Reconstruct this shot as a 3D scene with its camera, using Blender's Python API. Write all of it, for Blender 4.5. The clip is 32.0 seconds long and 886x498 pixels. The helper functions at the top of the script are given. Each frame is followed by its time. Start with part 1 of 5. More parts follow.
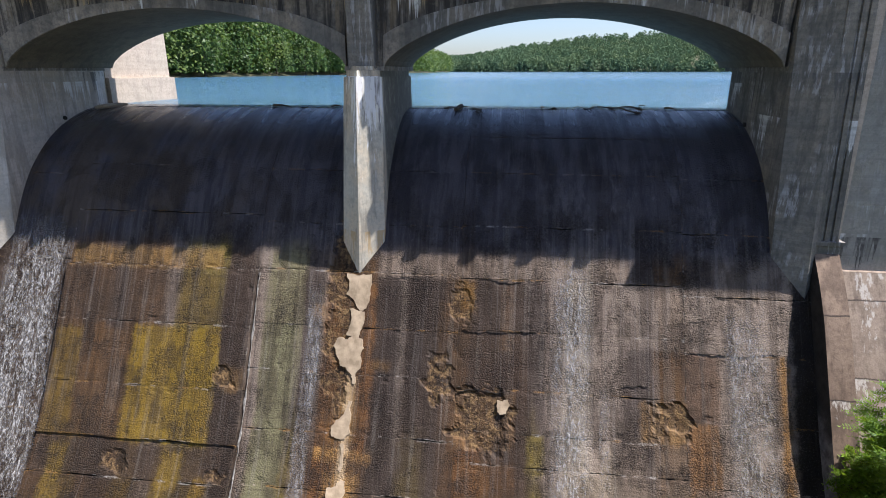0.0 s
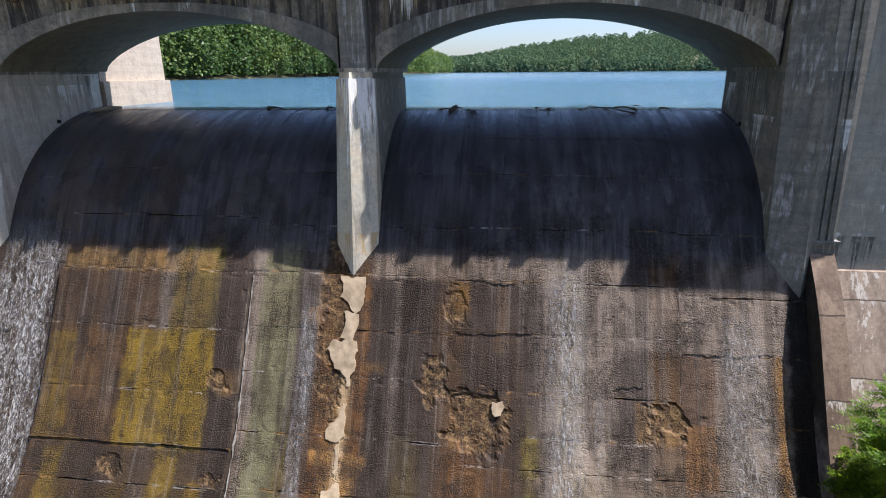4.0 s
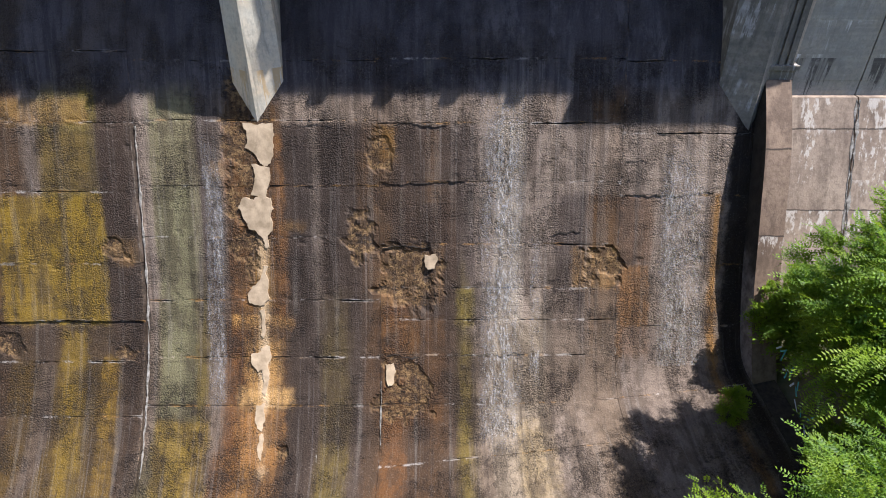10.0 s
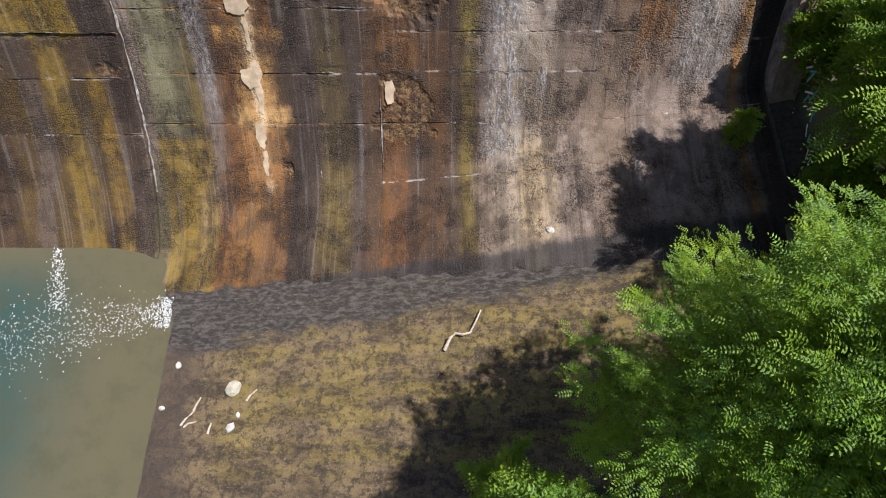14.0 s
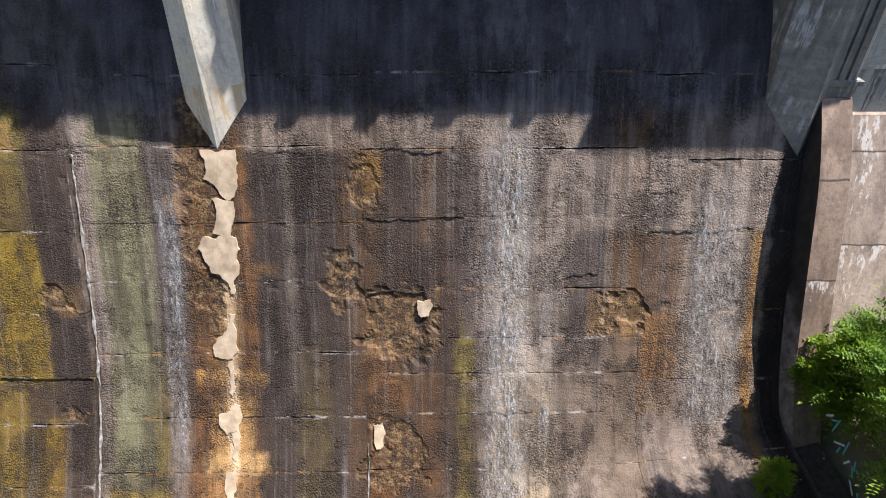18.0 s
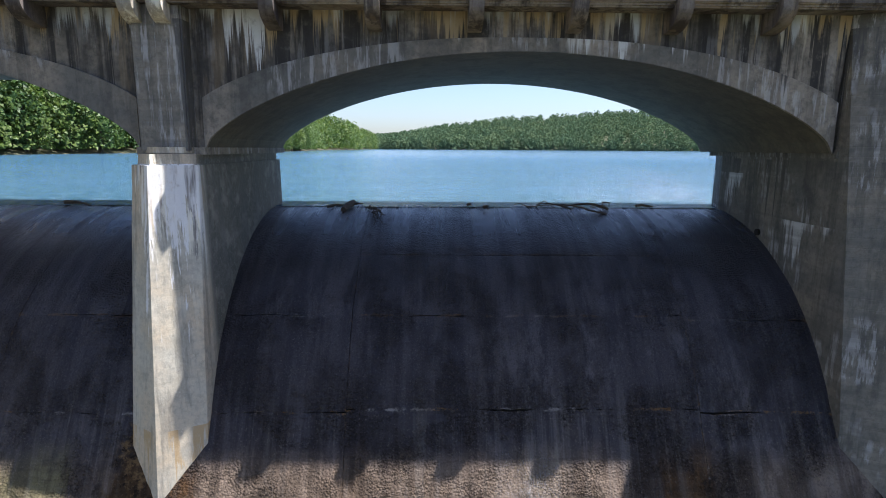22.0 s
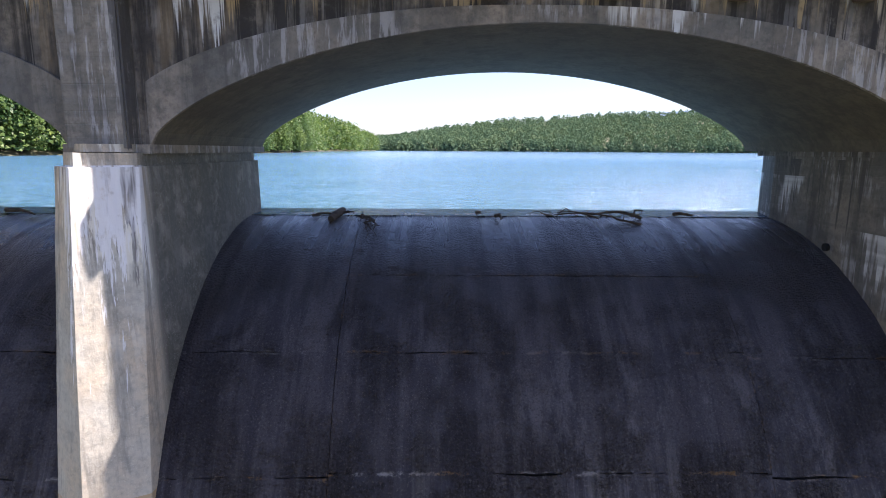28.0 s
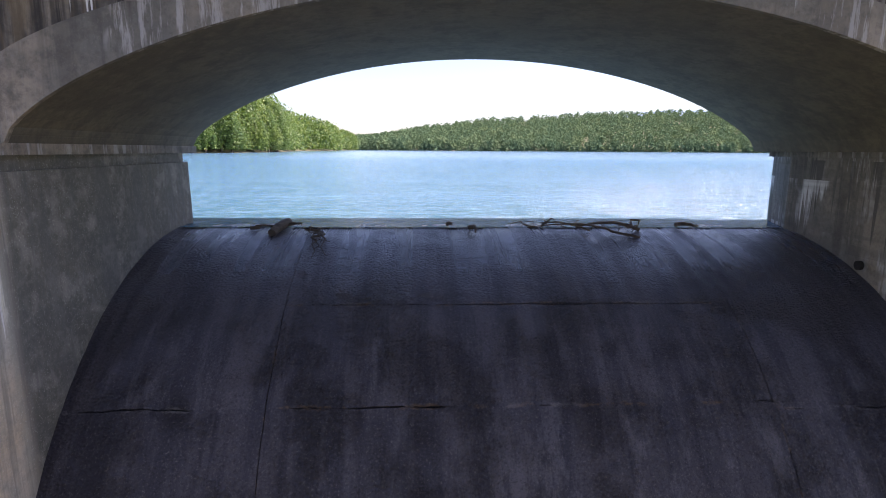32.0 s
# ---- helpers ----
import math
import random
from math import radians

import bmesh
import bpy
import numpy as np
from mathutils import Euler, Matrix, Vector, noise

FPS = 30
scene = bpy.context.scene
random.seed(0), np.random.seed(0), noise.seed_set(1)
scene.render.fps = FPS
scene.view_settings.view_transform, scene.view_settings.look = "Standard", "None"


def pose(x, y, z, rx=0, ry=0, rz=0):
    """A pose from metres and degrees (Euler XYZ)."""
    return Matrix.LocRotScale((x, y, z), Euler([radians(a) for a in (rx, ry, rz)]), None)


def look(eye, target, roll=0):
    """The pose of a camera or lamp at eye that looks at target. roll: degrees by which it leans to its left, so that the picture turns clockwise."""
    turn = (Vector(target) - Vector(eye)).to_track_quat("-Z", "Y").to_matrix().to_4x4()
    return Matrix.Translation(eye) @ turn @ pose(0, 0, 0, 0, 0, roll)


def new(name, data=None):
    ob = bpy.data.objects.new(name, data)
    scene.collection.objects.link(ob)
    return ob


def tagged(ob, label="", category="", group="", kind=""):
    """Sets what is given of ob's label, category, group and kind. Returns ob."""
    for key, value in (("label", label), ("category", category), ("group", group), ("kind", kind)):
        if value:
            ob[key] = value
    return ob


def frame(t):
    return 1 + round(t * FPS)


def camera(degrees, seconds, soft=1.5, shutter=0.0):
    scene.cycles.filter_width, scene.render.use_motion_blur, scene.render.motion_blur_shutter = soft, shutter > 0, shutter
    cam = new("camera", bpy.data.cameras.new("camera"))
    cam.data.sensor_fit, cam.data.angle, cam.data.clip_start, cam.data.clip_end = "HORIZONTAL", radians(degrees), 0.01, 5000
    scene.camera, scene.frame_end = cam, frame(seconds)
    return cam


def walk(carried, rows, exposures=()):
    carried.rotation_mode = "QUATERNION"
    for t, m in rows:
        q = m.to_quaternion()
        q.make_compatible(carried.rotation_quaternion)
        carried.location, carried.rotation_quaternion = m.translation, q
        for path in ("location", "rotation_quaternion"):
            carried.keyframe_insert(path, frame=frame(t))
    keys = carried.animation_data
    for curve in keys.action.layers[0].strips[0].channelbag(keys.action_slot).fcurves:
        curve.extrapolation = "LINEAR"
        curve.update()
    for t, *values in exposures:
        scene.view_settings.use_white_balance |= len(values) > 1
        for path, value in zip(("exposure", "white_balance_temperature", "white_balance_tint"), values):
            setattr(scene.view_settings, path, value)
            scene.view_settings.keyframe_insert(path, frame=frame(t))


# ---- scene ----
cam = camera(77.1, 32.0, soft=1.0)
PATH = [
    (0, (5.135, -22.788, 1.392), (4.916, -20.896, 0.782), -0.0),
    (0.5, (5.129, -22.792, 1.392), (4.852, -20.907, 0.783), -0.2),
    (1, (5.127, -22.807, 1.393), (4.808, -20.929, 0.784), -0.4),
    (1.5, (5.135, -22.826, 1.395), (4.739, -20.962, 0.787), -0.8),
    (2, (5.162, -22.846, 1.396), (4.757, -20.984, 0.789), -1.0),
    (2.5, (5.202, -22.847, 1.396), (4.839, -20.976, 0.788), -0.8),
    (3, (5.25, -22.818, 1.396), (4.935, -20.94, 0.787), -0.6),
    (3.5, (5.299, -22.767, 1.397), (5.03, -20.881, 0.789), -0.5),
    (5.5, (5.466, -22.512, 1.421), (5.373, -20.609, 0.812), -0.1),
    (6, (5.513, -22.438, 1.427), (5.459, -20.534, 0.817), -0.1),
    (6.5, (5.558, -22.29, 1.442), (5.545, -20.386, 0.831), 0.0),
    (7, (5.573, -22.04, 1.457), (5.586, -20.136, 0.845), 0.1),
    (7.5, (5.566, -21.734, 1.469), (5.577, -19.83, 0.858), 0.1),
    (8, (5.559, -21.426, 1.476), (5.568, -19.522, 0.866), 0.0),
    (8.5, (5.559, -21.181, 1.481), (5.569, -19.294, 0.819), 0.1),
    (9, (5.553, -20.997, 1.49), (5.563, -19.311, 0.415), 0.2),
    (9.5, (5.538, -20.835, 1.494), (5.548, -19.226, 0.307), 0.2),
    (10, (5.512, -20.685, 1.495), (5.522, -19.083, 0.299), 0.2),
    (10.5, (5.487, -20.557, 1.497), (5.495, -18.954, 0.301), 0.1),
    (11, (5.474, -20.478, 1.514), (5.479, -19.007, 0.159), 0.1),
    (11.5, (5.492, -20.391, 1.527), (5.492, -19.369, -0.193), 0.1),
    (12, (5.518, -20.298, 1.534), (5.516, -19.562, -0.325), -0.1),
    (12.5, (5.542, -20.207, 1.544), (5.538, -19.502, -0.328), -0.3),
    (13, (5.569, -20.106, 1.558), (5.56, -19.407, -0.316), -0.6),
    (13.5, (5.608, -19.946, 1.573), (5.593, -19.241, -0.299), -1.0),
    (15.5, (5.794, -18.863, 1.561), (5.798, -17.848, -0.162), -0.2),
    (16, (5.812, -18.573, 1.554), (5.826, -17.466, -0.112), 0.2),
    (16.5, (5.797, -18.314, 1.553), (5.818, -17.106, -0.04), 0.3),
    (17, (5.742, -18.119, 1.562), (5.768, -16.802, 0.058), 0.4),
    (17.5, (5.651, -17.976, 1.577), (5.674, -16.545, 0.179), 0.3),
    (18, (5.556, -17.846, 1.589), (5.578, -16.309, 0.31), 0.2),
    (18.5, (5.487, -17.694, 1.603), (5.515, -16.053, 0.459), 0.3),
    (19, (5.456, -17.445, 1.608), (5.49, -15.706, 0.622), 0.4),
    (19.5, (5.45, -17.099, 1.606), (5.484, -15.272, 0.793), 0.4),
    (20, (5.461, -16.709, 1.597), (5.488, -14.811, 0.968), 0.3),
    (20.5, (5.486, -16.365, 1.588), (5.512, -14.413, 1.152), 0.3),
    (21, (5.516, -16.08, 1.576), (5.547, -14.112, 1.217), 0.4),
    (21.5, (5.498, -15.827, 1.558), (5.53, -13.859, 1.206), 0.4),
    (22, (5.459, -15.59, 1.535), (5.49, -13.622, 1.18), 0.4),
    (22.5, (5.429, -15.38, 1.513), (5.463, -13.413, 1.156), 0.5),
    (23, (5.392, -15.185, 1.498), (5.431, -13.218, 1.141), 0.5),
    (23.5, (5.333, -14.953, 1.485), (5.373, -12.985, 1.13), 0.5),
    (24, (5.259, -14.709, 1.473), (5.296, -12.741, 1.119), 0.5),
    (24.5, (5.196, -14.502, 1.467), (5.226, -12.534, 1.114), 0.4),
    (26.5, (5.107, -14.019, 1.472), (5.134, -12.05, 1.122), 0.4),
    (27, (5.17, -13.869, 1.475), (5.203, -11.899, 1.129), 0.4),
    (27.5, (5.279, -13.677, 1.478), (5.31, -11.708, 1.131), 0.4),
    (28, (5.408, -13.457, 1.477), (5.435, -11.488, 1.127), 0.4),
    (28.5, (5.524, -13.228, 1.464), (5.593, -11.259, 1.115), 0.4),
    (29, (5.611, -13.004, 1.457), (5.704, -11.036, 1.111), 0.3),
    (29.5, (5.658, -12.801, 1.457), (5.752, -10.833, 1.112), 0.3),
    (30, (5.671, -12.605, 1.457), (5.757, -10.637, 1.114), 0.3),
    (30.5, (5.687, -12.381, 1.46), (5.771, -10.413, 1.116), 0.3),
    (31, (5.732, -12.094, 1.465), (5.821, -10.127, 1.118), 0.3),
    (31.5, (5.763, -11.794, 1.475), (5.856, -9.827, 1.125), 0.4),
    (32, (5.736, -11.54, 1.489), (5.832, -9.574, 1.138), 0.4),
]
EXPOSURES = ((0, 1.1, 5800, 18), (8.5, 1.1, 5800, 18), (10.5, 1.25, 5800, 18), (12, 1.0, 5800, 18), (14, 1.0, 5800, 18), (18, 1.4, 5800, 18), (20.5, 1.4, 5800, 18), (22, 1.27, 5800, 18), (24.5, 1.6, 5950, 24), (27, 1.7, 6000, 27), (30, 1.78, 6150, 28), (32, 1.83, 6450, 31))
walk(cam, [(t, look(e, g, r)) for t, e, g, r in PATH], exposures=EXPOSURES)

# ---------------------------------------------------------------- light
SUN_EL, SUN_AZ = 64.0, 10.2          # azimuth measured from +x towards +y
sd = Vector((math.cos(radians(SUN_EL)) * math.cos(radians(SUN_AZ)), math.cos(radians(SUN_EL)) * math.sin(radians(SUN_AZ)), math.sin(radians(SUN_EL))))
world = bpy.data.worlds.new("sky")
scene.world = world
world.use_nodes = True
wn = world.node_tree
sky = wn.nodes.new("ShaderNodeTexSky")
sky.sky_type, sky.sun_disc = "NISHITA", False
sky.sun_elevation = radians(SUN_EL)
sky.sun_rotation = math.atan2(sd.x, sd.y)
sky.air_density, sky.dust_density, sky.ozone_density = 1.0, 1.2, 2.5
wn.links.new(sky.outputs[0], wn.nodes["Background"].inputs[0])
wn.nodes["Background"].inputs[1].default_value = 0.08
sun = new("sun", bpy.data.lights.new("sun", "SUN"))
sun.data.energy, sun.data.angle, sun.data.color = 5.0, radians(0.55), (1.0, 0.93, 0.80)
sun.matrix_world = look(sd * 60, (0, 0, 0))


# ---------------------------------------------------------------- node helpers
class Mat:
    """A small node graph builder for one procedural material."""

    def __init__(self, name, rough=0.85, metal=0.0, spec=0.35):
        self.m = bpy.data.materials.new(name)
        self.m.use_nodes = True
        self.t = self.m.node_tree
        self.b = self.t.nodes["Principled BSDF"]
        self.b.inputs["Roughness"].default_value = rough
        self.b.inputs["Metallic"].default_value = metal
        self.b.inputs["Specular IOR Level"].default_value = spec
        self.pos = self.t.nodes.new("ShaderNodeNewGeometry").outputs["Position"]

    def put(self, sock, v):
        if isinstance(v, (int, float)):
            sock.default_value = v
        elif isinstance(v, (tuple, list)):
            sock.default_value = (*v, 1.0) if len(v) == 3 and sock.type == "RGBA" else v
        else:
            self.t.links.new(v, sock)

    def scaled(self, sx, sy, sz, off=(0, 0, 0), src=None):
        n = self.t.nodes.new("ShaderNodeMapping")
        self.put(n.inputs["Vector"], src or self.pos)
        n.inputs["Scale"].default_value = (sx, sy, sz)
        n.inputs["Location"].default_value = off
        return n.outputs[0]

    def noise(self, scale, detail=4, rough=0.55, vec=None, warp=0.0):
        n = self.t.nodes.new("ShaderNodeTexNoise")
        self.put(n.inputs["Vector"], vec or self.pos)
        n.inputs["Scale"].default_value = scale
        n.inputs["Detail"].default_value = detail
        n.inputs["Roughness"].default_value = rough
        n.inputs["Distortion"].default_value = warp
        return n.outputs[0]

    def voronoi(self, scale, vec=None, feature="F1"):
        n = self.t.nodes.new("ShaderNodeTexVoronoi")
        n.feature = feature
        self.put(n.inputs["Vector"], vec or self.pos)
        n.inputs["Scale"].default_value = scale
        return n.outputs["Distance"]

    def ramp(self, fac, stops, mode="LINEAR"):
        n = self.t.nodes.new("ShaderNodeValToRGB")
        n.color_ramp.interpolation = mode
        els = n.color_ramp.elements
        while len(els) < len(stops):
            els.new(0.5)
        for e, (p, c) in zip(els, stops):
            e.position = p
            e.color = (c, c, c, 1) if isinstance(c, (int, float)) else (*c, 1)
        self.put(n.inputs[0], fac)
        return n.outputs[0]

    def math(self, op, a, b=0.0, c=None, clamp=False):
        n = self.t.nodes.new("ShaderNodeMath")
        n.operation, n.use_clamp = op, clamp
        self.put(n.inputs[0], a)
        self.put(n.inputs[1], b)
        if c is not None:
            self.put(n.inputs[2], c)
        return n.outputs[0]

    def mul(self, a, b):
        return self.math("MULTIPLY", a, b)

    def rng(self, v, a, b, c=0.0, d=1.0):
        n = self.t.nodes.new("ShaderNodeMapRange")
        n.interpolation_type = "SMOOTHSTEP"
        self.put(n.inputs[0], v)
        for k, x in enumerate((a, b, c, d)):
            n.inputs[k + 1].default_value = x
        return n.outputs[0]

    def mix(self, fac, a, b, mode="MIX"):
        n = self.t.nodes.new("ShaderNodeMix")
        n.data_type, n.blend_type = "RGBA", mode
        self.put(n.inputs[0], fac)
        self.put(n.inputs[6], a)
        self.put(n.inputs[7], b)
        return n.outputs[2]

    def xyz(self, src=None):
        n = self.t.nodes.new("ShaderNodeSeparateXYZ")
        self.put(n.inputs[0], src or self.pos)
        return n.outputs

    def rand(self):
        return self.t.nodes.new("ShaderNodeObjectInfo").outputs["Random"]

    def island(self):
        return self.t.nodes.new("ShaderNodeNewGeometry").outputs["Random Per Island"]

    def bump(self, h, strength=0.4, dist=0.02):
        n = self.t.nodes.new("ShaderNodeBump")
        n.inputs["Strength"].default_value = strength
        n.inputs["Distance"].default_value = dist
        self.put(n.inputs["Height"], h)
        self.put(self.b.inputs["Normal"], n.outputs[0])

    def drips(self, c, top, deep, lo, color, amount=0.9, seed=0.0, freq=3.2):
        """Runs that hang down from a level edge at z = top, of uneven length and spacing."""
        z = self.xyz()[2]
        col = self.noise(1.0, 4, 0.55, self.scaled(freq * 1.5, freq * 1.2, 0.12, (1 + seed, 2, 3)))
        run = self.noise(1.0, 4, 0.72, self.scaled(freq * 3.0, freq * 2.2, 0.0, (4 + seed, 5, 0)))
        where = self.noise(1.0, 3, 0.6, self.scaled(0.55, 0.4, 0.0, (6 + seed, 0, 0)))
        grit = self.noise(5.0, 6, 0.75)
        length = self.mul(self.rng(run, 0.34, 0.70, 0.05, 1.0), self.mul(self.rng(where, lo, lo + 0.12), deep))
        below = self.math("SUBTRACT", top, z)
        ends = self.rng(self.math("SUBTRACT", length, self.math("ADD", below, self.mul(grit, 0.25))), -0.16, 0.10)
        k = self.mul(self.mul(self.rng(col, 0.46, 0.55), ends), self.math("GREATER_THAN", below, 0.0))
        return self.mix(self.mul(k, self.mul(self.rng(grit, 0.25, 0.50, 0.35, 1.0), amount)), c, color)

    def done(self, color, rough=None):
        self.put(self.b.inputs["Base Color"], color)
        if rough is not None:
            self.put(self.b.inputs["Roughness"], rough)
        return self.m


def concrete(name, base, dark=(0.10, 0.095, 0.085), white=0.0, streak=0.5, warm=(0.36, 0.31, 0.24), boards=0.0, zs=None, rust=0.0, runs=(), front=None):
    """Weathered cast concrete: blotches, run-off streaks, lime bloom and board marks."""
    m = Mat(name, 0.88)
    big = m.noise(0.55, 6, 0.62)
    fine = m.noise(11, 7, 0.7)
    c = m.mix(m.rng(big, 0.36, 0.66), base, warm)
    # nose bright, sides behind it darkened: the arch's shade put into the base colour
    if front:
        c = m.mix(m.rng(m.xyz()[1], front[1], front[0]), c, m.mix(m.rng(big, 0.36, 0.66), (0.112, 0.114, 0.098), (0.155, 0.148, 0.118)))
    c = m.mix(m.mul(m.rng(m.noise(2.6, 6, 0.7), 0.48, 0.66), 0.55), c, tuple(0.62 * v for v in base))
    c = m.mix(m.mul(m.rng(fine, 0.42, 0.72), 0.5), c, tuple(0.5 * v for v in base))
    c = m.mix(m.mul(m.rng(m.noise(48, 3, 0.6), 0.58, 0.72), 0.4), c, tuple(min(0.8, 1.5 * v) for v in base))
    st = m.noise(1.0, 6, 0.65, m.scaled(2.6, 2.6, 0.16))
    st2 = m.noise(1.0, 5, 0.65, m.scaled(11, 11, 0.45, (3, 1, 7)))
    k = m.mul(m.rng(m.math("ADD", m.mul(st, 0.78), m.mul(st2, 0.22)), 0.47, 0.58), streak)
    c = m.mix(k, c, dark)
    if rust > 0:
        r = m.noise(1.0, 5, 0.65, m.scaled(2.2, 2.2, 0.35, (8, 2, 6)))
        c = m.mix(m.mul(m.rng(r, 0.54, 0.64), rust), c, (0.34, 0.25, 0.14))
    if white > 0:
        w = m.noise(1.0, 6, 0.72, m.scaled(7.5, 7.5, 0.7, (11, 5, 2)))
        patch = m.noise(0.7, 4, 0.6, m.scaled(1, 1, 0.9, (4, 9, 1)))
        wk = m.mul(m.rng(w, 0.50, 0.58), m.rng(patch, 0.49, 0.57))
        if zs:
            z = m.xyz()[2]
            wk = m.mul(wk, m.rng(z, zs[0], zs[1]))
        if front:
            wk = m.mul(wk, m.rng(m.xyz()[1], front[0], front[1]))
        c = m.mix(m.mul(wk, white), c, tuple(max(0.66, min(0.86, 1.45 * v)) for v in base))
    for k, (top, deep, lo, color) in enumerate(runs):
        run = m.drips(c, top, deep, lo, color, 0.9, 1.7 * k, 2.6)
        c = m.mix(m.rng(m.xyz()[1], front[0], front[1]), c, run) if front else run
    h = m.math("ADD", m.mul(fine, 0.6), m.mul(big, 0.4))
    if boards > 0:
        z = m.xyz()[2]
        saw = m.math("PINGPONG", z, 0.09)
        h = m.math("ADD", h, m.mul(m.rng(saw, 0.0, 0.010), boards))
        tone = m.noise(1.0, 3, 0.5, m.scaled(0.3, 0.3, 5.5, (2, 2, 0)))
        c = m.mix(m.mul(m.rng(tone, 0.45, 0.62), 0.35), c, tuple(0.68 * v for v in base))
    m.bump(h, 0.5, 0.025)
    return m.done(c)


# ---------------------------------------------------------------- mesh helpers
def mesh_of(name, verts, faces, material=None, smooth=False):
    me = bpy.data.meshes.new(name)
    me.from_pydata([tuple(v) for v in verts], [], faces)
    if smooth:
        me.polygons.foreach_set("use_smooth", [True] * len(me.polygons))
    if material:
        me.materials.append(material)
    me.update()
    return me


def piece(name, verts, faces, material, parent=None, label="", smooth=False):
    ob = new(name, mesh_of(name, verts, faces, material, smooth))
    if parent:
        ob.parent = parent
    if label:
        ob["label"] = label
    return ob


def part(name, bm, material, parent=None, label="", smooth=False):
    """Links a bmesh as one mesh object under a thing or a part."""
    me = bpy.data.meshes.new(name)
    bm.to_mesh(me)
    bm.free()
    if smooth:
        me.polygons.foreach_set("use_smooth", [True] * len(me.polygons))
    me.materials.append(material)
    ob = new(name, me)
    if parent:
        ob.parent = parent
    if label:
        ob["label"] = label
    return ob


def box(bm, x0, x1, y0, y1, z0, z1, bevel=0.0):
    r = bmesh.ops.create_cube(bm, size=1, matrix=Matrix.Translation(((x0 + x1) / 2, (y0 + y1) / 2, (z0 + z1) / 2)) @ Matrix.Diagonal((x1 - x0, y1 - y0, z1 - z0, 1)))
    if bevel:
        es = list({e for v in r["verts"] for e in v.link_edges})
        bmesh.ops.bevel(bm, geom=es, offset=bevel, segments=2, affect="EDGES")


def prism(outline, z0, z1):
    """An upright prism over a plan outline (counter-clockwise); z0 and z1 may depend on the point."""
    n = len(outline)
    lo = [(x, y, z0(x, y) if callable(z0) else z0) for x, y in outline]
    hi = [(x, y, z1(x, y) if callable(z1) else z1) for x, y in outline]
    faces = [tuple(range(n - 1, -1, -1)), tuple(range(n, 2 * n))]
    faces += [(i, (i + 1) % n, n + (i + 1) % n, n + i) for i in range(n)]
    return lo + hi, faces


def sheet(fn, nu, nv):
    """A grid of points fn(u, v), u and v from 0 to 1."""
    verts = [fn(i / nu, j / nv) for j in range(nv + 1) for i in range(nu + 1)]
    faces = [(j * (nu + 1) + i, j * (nu + 1) + i + 1, (j + 1) * (nu + 1) + i + 1, (j + 1) * (nu + 1) + i) for j in range(nv) for i in range(nu)]
    return verts, faces


def extrude_y(section, y0, y1):
    """A solid from a closed section in x and z, run along y."""
    n = len(section)
    verts = [(x, y0, z) for x, z in section] + [(x, y1, z) for x, z in section]
    faces = [tuple(range(n)), tuple(range(2 * n - 1, n - 1, -1))]
    faces += [(i, n + i, n + (i + 1) % n, (i + 1) % n) for i in range(n)]
    return verts, faces


def extrude_x(section, x0, x1):
    """A solid from a closed section in y and z, run along x."""
    n = len(section)
    verts = [(x0, y, z) for y, z in section] + [(x1, y, z) for y, z in section]
    faces = [tuple(range(n - 1, -1, -1)), tuple(range(n, 2 * n))]
    faces += [(i, (i + 1) % n, n + (i + 1) % n, n + i) for i in range(n)]
    return verts, faces


def nz(x, y, z, s=1.0):
    return noise.noise(Vector((x * s, y * s, z * s)))


# ---------------------------------------------------------------- the dam's shape
# y runs upstream, z = 0 is the crest of the spillway
CREST_Y, CREST_R, FACE, LINE_D, TOE_R = -0.7, 5.8, radians(62), 8.0, 15.0
D1, H1 = CREST_R * math.sin(FACE), CREST_R * (1 - math.cos(FACE))
D2 = D1 + (LINE_D - H1) / math.tan(FACE)
L1, L2 = CREST_R * FACE, (LINE_D - H1) / math.sin(FACE)


def ogee(s):
    """The point y, z and outward normal at the length s down from the crest."""
    if s < L1:
        a = s / CREST_R
        return CREST_Y - CREST_R * math.sin(a), 0.03 - CREST_R * (1 - math.cos(a)), (-math.sin(a), math.cos(a))
    if s < L1 + L2:
        q = s - L1
        return CREST_Y - D1 - q * math.cos(FACE), 0.03 - H1 - q * math.sin(FACE), (-math.sin(FACE), math.cos(FACE))
    a = FACE - (s - L1 - L2) / TOE_R
    return (CREST_Y - D2 - TOE_R * (math.sin(FACE) - math.sin(a)), 0.03 - LINE_D - TOE_R * (math.cos(a) - math.cos(FACE)), (-math.sin(a), math.cos(a)))


S_END = L1 + L2 + TOE_R * FACE
TABLE = [ogee(S_END * k / 600) for k in range(601)]
TZ = np.array([-p[1] for p in TABLE])
TY = np.array([p[0] for p in TABLE])


def s_at(z):
    return float(np.interp(-z, TZ, np.linspace(0, S_END, 601)))


def face_y(z):
    return float(np.interp(-z, TZ, TY))


def face_z(y):
    return float(-np.interp(-y, -TY, TZ))


def bed_z(x, y):
    """The floor of the channel along the toe, which falls towards the pool."""
    return -13.05 + 0.185 * x + 0.05 * nz(x, y, 0, 0.6) + 0.03 * max(0.0, -17 - y)


XC = 0.685                      # the middle pier's axis
PIER_HALF, SPAN = 0.585, 11.57
BAY_R = (XC + PIER_HALF, XC + PIER_HALF + SPAN)
BAY_L = (XC - PIER_HALF - SPAN, XC - PIER_HALF)
Y_FACE, Y_BACK = -5.2, 0.0      # the bridge's two faces
Z_SPRING, RISE = 1.5, 1.77
Z_DECK = 3.93


